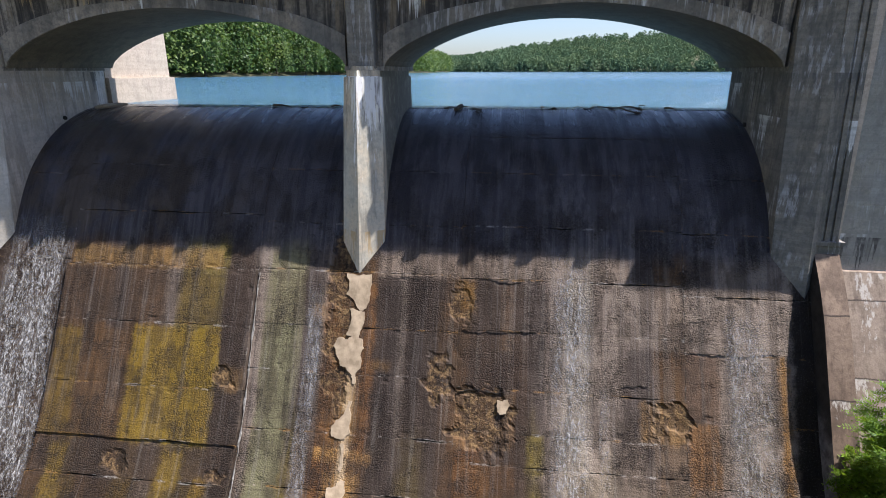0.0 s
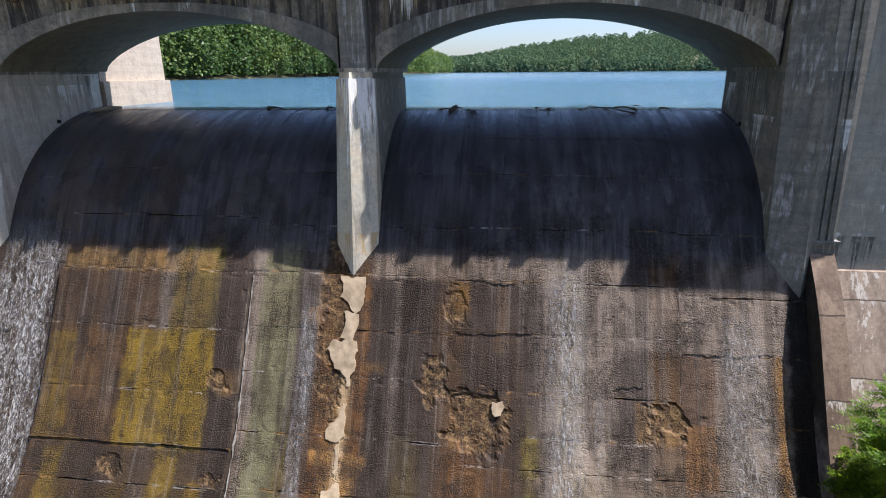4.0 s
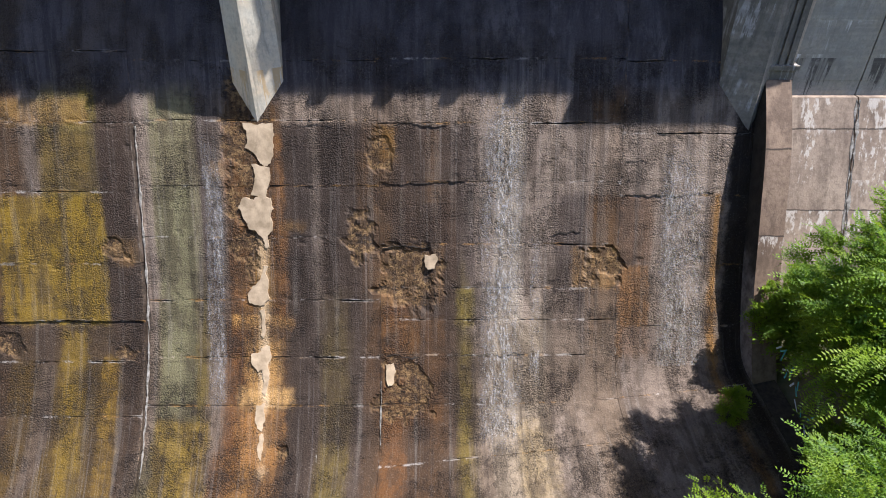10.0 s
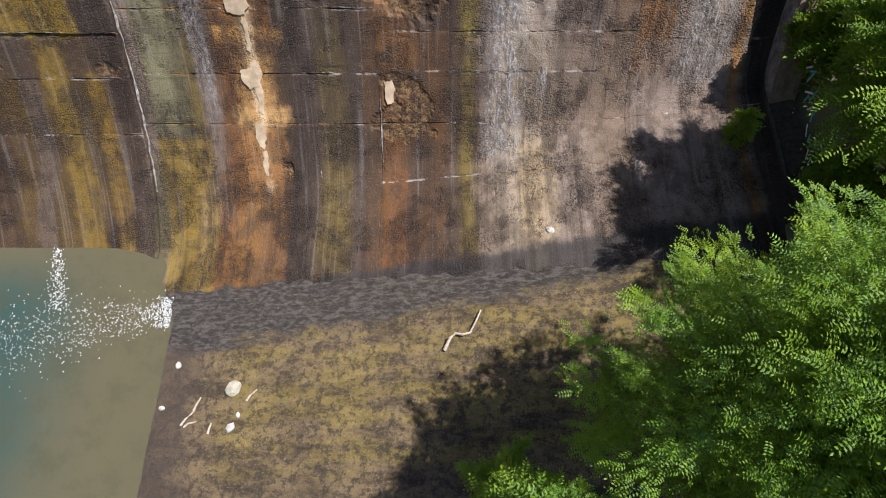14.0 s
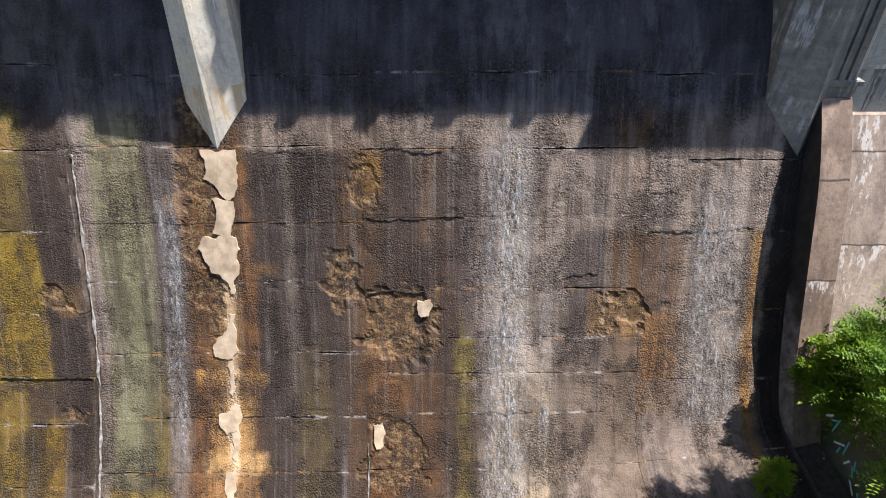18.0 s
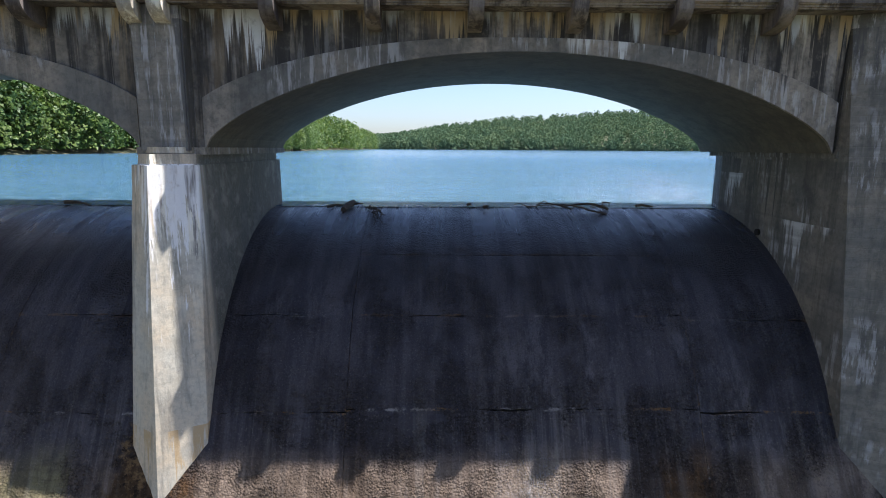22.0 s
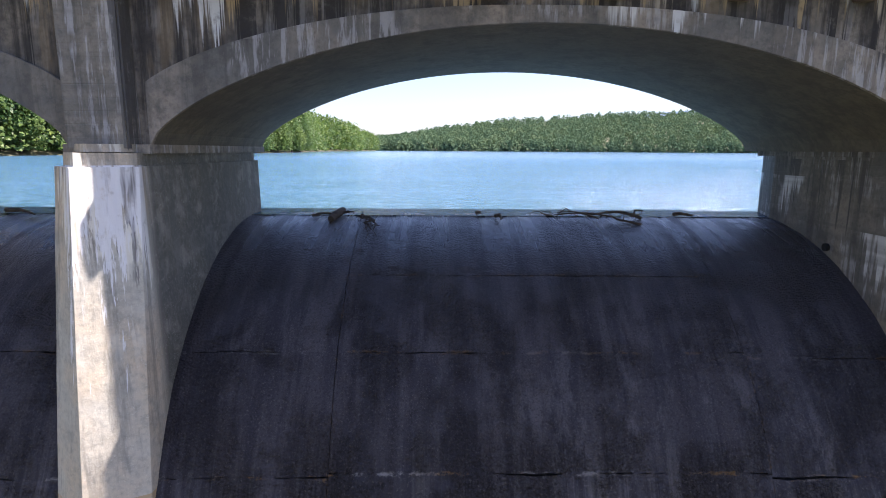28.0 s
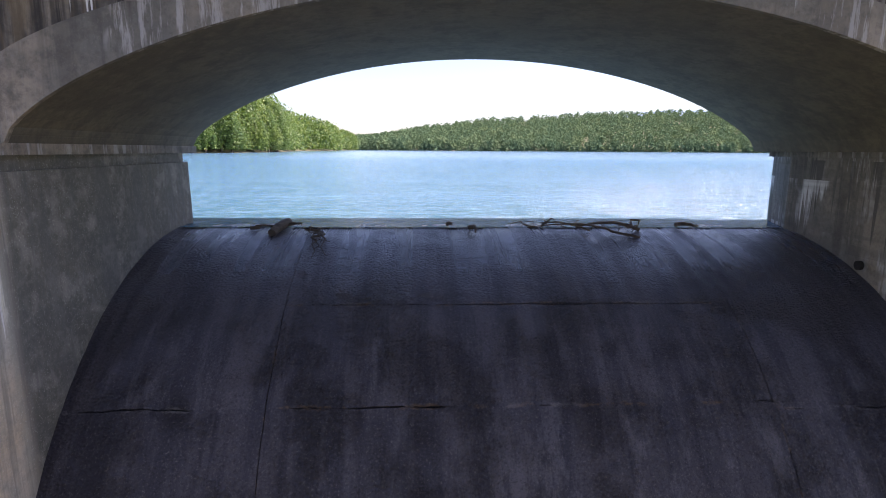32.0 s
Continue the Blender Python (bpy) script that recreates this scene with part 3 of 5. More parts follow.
M_PALEWOOD = plain("bleached_wood", (0.26, 0.215, 0.16), (0.40, 0.35, 0.27), 14, 0.85, 0.4)
M_STONE = plain("river_stone", (0.22, 0.21, 0.17), (0.34, 0.31, 0.22), 7, 0.9, 0.5)
M_PALE = plain("pale_stone", (0.25, 0.235, 0.20), (0.42, 0.40, 0.36), 9, 0.9, 0.4)
M_BARK = plain("bark", (0.06, 0.05, 0.04), (0.13, 0.11, 0.085), 10, 0.95, 0.8, 0.03)


def leaf(name, c1, c2, c3, glow=(0.30, 0.42, 0.02), thin=0.35, patch=0.8):
    m = Mat(name, 0.5, spec=0.3)
    c = m.mix(m.island(), c1, c2)
    c = m.mix(m.rng(m.noise(patch, 3), 0.45, 0.7), c, c3)
    m.put(m.b.inputs["Base Color"], c)
    tr = m.t.nodes.new("ShaderNodeBsdfTranslucent")
    m.put(tr.inputs[0], m.mix(0.55, c, glow))
    mx = m.t.nodes.new("ShaderNodeMixShader")
    mx.inputs[0].default_value = thin
    m.t.links.new(m.b.outputs[0], mx.inputs[1])
    m.t.links.new(tr.outputs[0], mx.inputs[2])
    m.t.links.new(mx.outputs[0], m.t.nodes["Material Output"].inputs[0])
    return m.m


M_LEAF = leaf("leaf_green", (0.034, 0.088, 0.012), (0.150, 0.262, 0.015), (0.185, 0.275, 0.015), (0.36, 0.50, 0.02), 0.38)
M_LEAF_SHORE = leaf("leaf_shore", (0.030, 0.068, 0.022), (0.082, 0.140, 0.034), (0.155, 0.205, 0.048), (0.22, 0.34, 0.05), 0.3, 0.10)
# haze over the far hill is put into paler, bluer leaf colours
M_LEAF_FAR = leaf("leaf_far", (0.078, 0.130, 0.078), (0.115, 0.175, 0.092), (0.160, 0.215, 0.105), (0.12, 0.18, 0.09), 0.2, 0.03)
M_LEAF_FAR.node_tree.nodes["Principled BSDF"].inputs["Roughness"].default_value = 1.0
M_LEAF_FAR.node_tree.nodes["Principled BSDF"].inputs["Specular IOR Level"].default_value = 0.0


def lake_water():
    m = Mat("lake_water", 0.12, spec=0.5)
    m.b.inputs["IOR"].default_value = 1.33
    n1 = m.noise(1.0, 4, 0.6, m.scaled(2.0, 7.5, 1), warp=0.3)
    n2 = m.noise(1.0, 3, 0.55, m.scaled(0.016, 0.22, 1, (7, 3, 0)))
    y = m.xyz()[1]
    m.bump(m.math("ADD", m.mul(n1, m.rng(y, 140, 5, 0.10, 0.95)), m.mul(n2, 0.3)), 0.65, 0.3)
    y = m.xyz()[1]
    # the sky's reflection is put into the colour, paler far out and on ripples
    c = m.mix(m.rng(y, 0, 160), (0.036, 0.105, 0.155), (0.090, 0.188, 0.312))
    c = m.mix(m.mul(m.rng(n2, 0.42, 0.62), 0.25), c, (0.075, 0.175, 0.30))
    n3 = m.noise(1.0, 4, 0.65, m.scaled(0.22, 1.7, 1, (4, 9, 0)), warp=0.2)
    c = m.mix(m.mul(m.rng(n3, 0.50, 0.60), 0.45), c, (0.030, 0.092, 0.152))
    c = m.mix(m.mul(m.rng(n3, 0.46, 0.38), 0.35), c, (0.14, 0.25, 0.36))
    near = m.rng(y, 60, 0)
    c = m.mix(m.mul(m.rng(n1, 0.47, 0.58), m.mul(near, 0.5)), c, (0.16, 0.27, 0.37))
    return m.done(c)


M_LAKE = lake_water()


def pool_water():
    m = Mat("pool_water", 0.05, spec=0.5)
    m.b.inputs["IOR"].default_value = 1.33
    n = m.noise(1.0, 4, 0.6, m.scaled(4.5, 4.5, 1))
    m.bump(n, 0.25, 0.03)
    px, py, pz = m.xyz()
    deep = m.rng(m.math("ADD", px, m.mul(m.noise(0.5, 3), 2.0)), -2.2, -6.2)
    deep = m.mul(deep, m.rng(py, -13.4, -15.6))
    c = m.mix(deep, (0.074, 0.066, 0.036), (0.026, 0.050, 0.042))
    c = m.mix(m.mul(m.rng(m.noise(0.9, 7, 0.75), 0.46, 0.66), 0.5), c, (0.048, 0.048, 0.026))
    return m.done(c)


M_POOL = pool_water()


def flowing(name, cover, lo, hi):
    """A thin sheet of falling water: clear between its white ripples."""
    m = Mat(name, 0.25, spec=0.5)
    n1 = m.noise(1.0, 6, 0.72, m.scaled(7, 2.2, 1.8), warp=0.8)
    n2 = m.noise(1.0, 4, 0.65, m.scaled(20, 8, 8.0), warp=0.9)
    n3 = m.noise(1.0, 3, 0.6, m.scaled(3.2, 0.4, 0.12))
    k = m.math("ADD", m.math("ADD", m.mul(n1, 0.52), m.mul(n2, 0.30)), m.mul(n3, 0.28))
    a = m.mul(m.rng(k, lo, hi), cover)
    edge = m.t.nodes.new("ShaderNodeAttribute")
    edge.attribute_name = "thin"
    a = m.mul(a, edge.outputs["Fac"])
    m.put(m.b.inputs["Alpha"], a)
    m.bump(m.math("ADD", n1, n2), 0.6, 0.04)
    return m.done(m.mix(m.rng(n2, 0.4, 0.65), (0.22, 0.205, 0.185), (0.54, 0.52, 0.49)))


M_FLOW = flowing("falling_water", 0.85, 0.49, 0.67)
M_FILM = flowing("water_film", 0.55, 0.44, 0.72)


def bed_material():
    m = Mat("channel_bed", 0.8, spec=0.2)
    px, py, pz = m.xyz()
    along = m.math("SUBTRACT", py, m.mul(px, 0.14))
    n = m.noise(1.0, 7, 0.7, m.scaled(0.7, 2.0, 1))
    c = m.mix(m.rng(n, 0.38, 0.62), (0.050, 0.036, 0.022), (0.150, 0.108, 0.056))
    moss = m.noise(1.0, 8, 0.72, m.scaled(0.55, 2.2, 1, (5, 1, 0)))
    zone = m.mul(m.rng(px, -0.9, 0.4), m.rng(py, -20.4, -19.2))
    c = m.mix(m.mul(m.rng(moss, 0.42, 0.58), m.mul(zone, 0.5)), c, (0.215, 0.162, 0.036))
    c = m.mix(m.mul(m.rng(m.noise(4.5, 10, 0.85), 0.49, 0.55), 0.75), c, (0.030, 0.024, 0.018))
    c = m.mix(m.mul(m.rng(m.noise(30, 4, 0.7), 0.58, 0.68), 0.6), c, (0.30, 0.26, 0.19))
    edge = m.rng(m.math("ADD", px, m.mul(m.noise(1.2, 6, 0.7), 1.6)), 0.4, -0.6)
    c = m.mix(m.mul(edge, 0.75), c, (0.055, 0.042, 0.032))
    flow_y = m.math("ADD", along, m.mul(m.math("SUBTRACT", m.noise(0.9, 6, 0.68, m.scaled(0.45, 1.5, 1)), 0.5), 1.5))
    wet = m.rng(flow_y, -16.75, -16.35)
    ripple = m.noise(1.0, 6, 0.75, m.scaled(4.5, 12.0, 1, (2, 2, 0)), warp=0.4)
    c = m.mix(m.mul(wet, 0.92), c, m.mix(m.rng(ripple, 0.44, 0.60), (0.026, 0.023, 0.020), (0.080, 0.070, 0.062)))
    slab = m.mul(m.rng(m.math("ADD", py, m.mul(m.noise(0.8, 6, 0.75), 2.2)), -19.5, -19.8), m.rng(px, 4.2, 3.0))
    c = m.mix(m.mul(slab, 0.95), c, (0.42, 0.37, 0.32))
    m.bump(m.math("ADD", m.noise(9, 8, 0.8), m.mul(m.mul(ripple, wet), 0.5)), 0.9, 0.07)
    return m.done(c, m.rng(wet, 0, 1, 0.85, 0.55))


M_BED = bed_material()
M_GROUND = plain("bank_soil", (0.07, 0.075, 0.035), (0.14, 0.12, 0.075), 1.4, 0.95, 0.8, 0.08)
M_SHORE = plain("shore_ground", (0.045, 0.055, 0.025), (0.10, 0.09, 0.05), 0.3, 0.95, 0.3)

# ---------------------------------------------------------------- spillway
spill = tagged(new("spillway"), "dark stained concrete spillway face with streaks of running water", "spillway", kind="structure")
WALL_R, WALL_L = 14.0, 2 * XC - 14.0
BED_END = -1.95


def bed_edge(y):
    """The end of the channel floor above the pool, cut back at a slant beside the spillway."""
    return BED_END - min(2.2, max(0.0, y + 15.6))


def toe_z(x, y, z):
    """The spillway's curve led smoothly into the channel's bed."""
    b = bed_z(x, y) + 0.02 - 0.09 * min(1.0, max(0.0, (-14.75 - y) / 0.5)) - 2.4 * min(1.0, max(0.0, (bed_edge(y) + 0.1 - x) / 1.0)) ** 1.5
    k = 0.55
    h = max(k - abs(z - b), 0.0) / k
    return max(z, b) + h * h * k * 0.25


SPALLS = ((4.7, -8.4, 0.95, 0.75, 0.05), (9.95, -8.2, 0.65, 0.5, 0.05), (3.25, -7.4, 0.45, 0.7, 0.02), (-3.3, -7.7, 0.4, 0.3, 0.04), (0.15, -6.0, 0.45, 2.6, 0.015),
          (4.6, -11.0, 0.8, 0.7, 0.03), (3.9, -5.5, 0.3, 0.6, 0.02), (1.1, -12.2, 0.2, 0.15, 0.04), (-6.6, -10.05, 0.45, 0.25, 0.015), (-3.2, -10.2, 0.35, 0.14, 0.02))


def block(x0, x1, s0, s1, out):
    """One cast block of the face, with ragged edges, wear and spalled hollows."""
    nu, nv = max(6, int((x1 - x0) / 0.075)), max(6, int((s1 - s0) / 0.075))
    hollow, joint = [], []
    g = 0.005

    def at(u, v):
        x = x0 + g + (x1 - x0 - 2 * g) * u
        s = s0 + g + (s1 - s0 - 2 * g) * v
        e = min(u, 1 - u) * (x1 - x0), min(v, 1 - v) * (s1 - s0)
        if e[0] < 0.01:
            x += (0.02 * nz(1, s, 3, 2.1) + 0.015 * nz(2, s, 3, 9)) * (0.6 if u < 0.5 else 0.6)
        if e[1] < 0.01 and s1 < S_MAX - 0.1:
            s += 0.04 * nz(x, 5, s0, 1.3) + 0.018 * nz(x, 7, s0, 8)
        y, z, n = ogee(s)
        d = out + 0.012 * nz(x, y, z, 1.1) + 0.008 * nz(x, y, z, 5)
        if min(e) < 0.01:
            d -= 0.006
        elif min(e) < 0.2:
            chip = nz(x, y, z, 3.3)
            if chip > 0.18:
                d -= 0.025 * (chip - 0.18) * 2
        deep = 0.0
        for cx, cz, rx, rz, depth in SPALLS:
            q = ((x - cx) / rx) ** 2 + ((z - cz) / rz) ** 2
            if q < 4:
                q += 1.3 * nz(x, y, z, 1.9) + 0.9 * nz(x, y, z, 4.3)
                if q < 1:
                    d -= depth * min(1, (1 - q) * 6) * (0.7 + 0.9 * nz(x, y, z, 4))
                    deep = max(deep, min(1, (1 - q) * 3))
        y, z = y + n[0] * d, z + n[1] * d
        hollow.append(deep)
        joint.append(max(0.0, 1 - e[1] / 0.11, 0.8 - e[0] / 0.12))
        return x, y, toe_z(x, y, z)

    v, f = sheet(at, nu, nv)
    w = nu + 1
    rim = [i for i in range(nu)] + [j * w + nu for j in range(nv)] + [nv * w + nu - i for i in range(nu)] + [(nv - j) * w for j in range(nv)]
    base = len(v)
    for i in rim:
        x, y, z = v[i]
        n = ogee(min(S_MAX, s_at(min(z, 0.0))))[2]
        v.append((x, y - n[0] * 0.2, z - n[1] * 0.2))
    f += [(rim[k], base + k, base + (k + 1) % len(rim), rim[(k + 1) % len(rim)]) for k in range(len(rim))]
    return v, f, hollow + [0.0] * len(rim), joint + [0.0] * len(rim)


S_MAX = s_at(face_z(-15.3))
COLS = (WALL_L, -9.3, -2.72, 3.83, 10.45, WALL_R)
LIFTS = ((-2.0, -4.6, -6.7, -8.9, -11.0), (-1.7, -3.1, -4.72, -6.34, -8.08, -9.46, -10.38, -11.5), (-1.75, -3.3, -4.66, -6.2, -7.45, -9.0, -10.3, -11.3),
         (-0.75, -1.75, -3.25, -4.72, -6.1, -7.62, -8.7, -9.45, -10.25, -11.28, -12.5), (-1.82, -3.3, -4.95, -6.42, -8.13, -9.6, -11.26))
rnd = random.Random(4)
for (x0, x1), zs in zip(zip(COLS, COLS[1:]), LIFTS):
    marks = [-0.45] + [s_at(z) for z in zs] + [S_MAX]
    for s0, s1 in zip(marks, marks[1:]):
        out = rnd.uniform(-0.006, 0.010) + (0.11 if x1 == -2.72 and s0 > s_at(-4) else 0.0) + (0.05 if x1 == -2.72 and s_at(-4) < s0 < s_at(-8.5) else 0.0)
        if s0 < 0:
            out = 0.0
        v, f, hollow, joint = block(x0, x1, s0, s1, out)
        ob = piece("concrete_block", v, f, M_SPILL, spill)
        ob.data.attributes.new("spall", "FLOAT", "POINT").data.foreach_set("value", hollow)
        ob.data.attributes.new("joint", "FLOAT", "POINT").data.foreach_set("value", joint)


def backing(u, v):
    x = WALL_L - 0.6 + (WALL_R - WALL_L + 1.2) * u
    y, z, n = ogee(-0.45 + (S_MAX + 0.45) * v)
    y, z = y - n[0] * 0.09, z - n[1] * 0.09
    return x, y, toe_z(x, y, z) - 0.05


v, f = sheet(backing, 90, 70)
piece("joint_filler", v, f, M_JOINT, spill)
# the dam's body upstream of the crest, under the lake
v, f = extrude_x([(-0.2, -0.12), (-1.0, -0.15), (-1.2, -16), (3.0, -16), (1.2, -1.2)], WALL_L - 6, WALL_R + 10)
piece("dam_core", v, f, M_SPILL, spill)

# ---------------------------------------------------------------- middle pier
def nose_outline(x0, x1, tip, y_tip, y_sh, y_back, cham):
    """Plan points with the amount by which each leans downstream per metre down."""
    return [(x0, y_sh, 0.128), (tip, y_tip, 0.105), (x1, y_sh, 0.128), (x1, y_back - cham * 2.6, 0), (x1 - cham, y_back, 0), (x0 + cham, y_back, 0), (x0, y_back - cham * 2.6, 0)]


def pier_solid(outline, z0, z1, levels=14, flare=0.0):
    """A pier whose downstream nose leans out as it goes down."""
    n = len(outline)
    verts = []
    for k in range(levels + 1):
        z = z0 + (z1 - z0) * k / levels
        for x, y, lean in outline:
            out = flare * (1.22 - z) * (1 if x > XC + 0.2 else -1 if x < XC - 0.2 else 0)
            verts.append((x + out + 0.008 * nz(x, z, 1, 2), y - lean * (1.22 - z) + 0.008 * nz(y, z, 2, 2), z))
    faces = [tuple(range(n - 1, -1, -1)), tuple(range(levels * n, levels * n + n))]
    for k in range(levels):
        faces += [(k * n + i, k * n + (i + 1) % n, (k + 1) * n + (i + 1) % n, (k + 1) * n + i) for i in range(n)]
    return verts, faces


pier = tagged(new("bridge_pier"), "pale concrete bridge pier with a pointed nose and lime streaks", "pier", kind="structure")
PX0, PX1 = XC - PIER_HALF, XC + PIER_HALF
TIP = 0.62
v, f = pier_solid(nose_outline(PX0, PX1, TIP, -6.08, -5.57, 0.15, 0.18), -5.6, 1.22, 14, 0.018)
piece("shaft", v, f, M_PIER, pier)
v, f = pier_solid(nose_outline(PX0 + 0.07, PX1 - 0.07, TIP, -5.98, -5.49, 0.1, 0.18), 1.22, 1.41, 2)
piece("cap", v, f, M_PIER, pier, "stepped pier cap")
v, f = pier_solid(nose_outline(PX0 + 0.16, PX1 - 0.16, TIP + 0.03, -5.80, -5.42, 0.05, 0.18), 1.42, 1.53, 2)
piece("cap", v, f, M_PIER, pier, "upper step of the pier cap")
v, f = prism([(PX0 - 0.03, -5.3), (PX1 + 0.03, -5.3), (PX1 + 0.03, 0.1), (PX0 - 0.03, 0.1)], 1.40, 1.53)
piece("impost", v, f, M_ARCH, pier)
bm = bmesh.new()
box(bm, 0.22, 1.10, -5.46, -5.0, 1.44, Z_DECK + 0.02, 0.03)
part("pilaster", bm, M_WALL, pier)
bm = bmesh.new()
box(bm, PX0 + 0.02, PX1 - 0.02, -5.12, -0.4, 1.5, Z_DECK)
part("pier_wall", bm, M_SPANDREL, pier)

# ---------------------------------------------------------------- the arches and the deck
def arch_span(name, x0, x1):
    thing = tagged(new(name), "weathered concrete arch span streaked black and white", "arch bridge", kind="structure")
    n = 48
    xm, half = (x0 + x1) / 2, (x1 - x0) / 2
    us = [-1 + 2 * k / n for k in range(n + 1)]
    us = [math.sin(u * math.pi / 2) * 0.6 + u * 0.4 for u in us]

    def under(u):
        return (xm + u * half, arch_z(u))

    def over(u):
        return (xm + u * half, arch_z(u * 0.96) + 0.22 + 0.36 * abs(u) ** 1.6)

    barrel = [under(u) for u in us] + [(x, z - 0.06) for x, z in (over(u) for u in reversed(us))]
    v, f = extrude_y(barrel, Y_FACE + 0.05, Y_BACK)
    piece("arch_barrel", v, f, M_SOFFIT, thing)
    for nm, y0, y1 in (("arch_ring", Y_FACE - 0.02, Y_FACE + 0.05),):
        ring = [(x, z - 0.012) for x, z in (under(u) for u in us)] + [over(u) for u in reversed(us)]
        v, f = extrude_y(ring, y0, y1)
        piece(nm, v, f, M_ARCH, thing, "raised arch ring of paler concrete")
    wall = [(x, z - 0.03) for x, z in (over(u) for u in us)] + [(x1 + 0.1, Z_DECK), (x0 - 0.1, Z_DECK)]
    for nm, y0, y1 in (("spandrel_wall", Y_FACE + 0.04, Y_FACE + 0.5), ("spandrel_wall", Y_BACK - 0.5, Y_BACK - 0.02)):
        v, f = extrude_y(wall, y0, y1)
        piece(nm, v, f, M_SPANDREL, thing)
    return thing


arch_span("arch_span_1", *BAY_R)
arch_span("arch_span_2", *BAY_L)

DECK_EDGE = -5.61
deck = tagged(new("bridge_deck"), "concrete bridge deck overhanging on curved brackets", "bridge deck", kind="structure")
bm = bmesh.new()
box(bm, -12.23, 13.60, DECK_EDGE, 0.75, Z_DECK, Z_DECK + 0.30, 0.03)
part("deck_slab", bm, M_DECK, deck)
for y0, nm in ((-5.46, "parapet"), (0.42, "parapet")):
    bm = bmesh.new()
    box(bm, -12.23, 13.60, y0, y0 + 0.22, Z_DECK + 0.29, Z_DECK + 1.2, 0.03)
    part(nm, bm, M_DECK, deck)
bm = bmesh.new()
box(bm, -12.23, 13.60, DECK_EDGE - 0.05, DECK_EDGE + 0.12, Z_DECK + 0.07, Z_DECK + 0.36, 0.02)
part("fascia", bm, M_DECK, deck)
for xa, xb in ((13.62, 18.4), (-17.03, -12.25)):
    bm = bmesh.new()
    box(bm, xa, xb, -5.87, 0.6, 4.6, 5.5, 0.03)
    part("balcony", bm, M_DECK, deck)


def bracket(x, lime=False):
    """A curved corbel under the deck's overhang, its end standing proud of the edge."""
    n = 10
    tip, foot = DECK_EDGE - 0.17, Z_DECK - 0.34
    sec = [(Y_FACE + 0.05, Z_DECK + 0.005), (Y_FACE + 0.05, foot), (Y_FACE + 0.02, foot - 0.02)]
    for k in range(n + 1):
        a = math.pi / 2 * k / n
        sec.append((Y_FACE + 0.02 + (tip - Y_FACE - 0.02) * math.sin(a), foot + 0.34 * (1 - math.cos(a)) - 0.015))
    sec += [(tip, Z_DECK + 0.33), (DECK_EDGE - 0.04, Z_DECK + 0.38), (DECK_EDGE + 0.02, Z_DECK + 0.30)]
    v, f = extrude_x(sec, x - 0.125, x + 0.125)
    piece("bracket", v, f, M_PIER if lime else M_DECK, deck)


for k in range(6):
    bracket(2.64 + 1.756 * k)
    bracket(-1.50 - 1.756 * k)
bracket(0.80, True)
bracket(0.31, True)

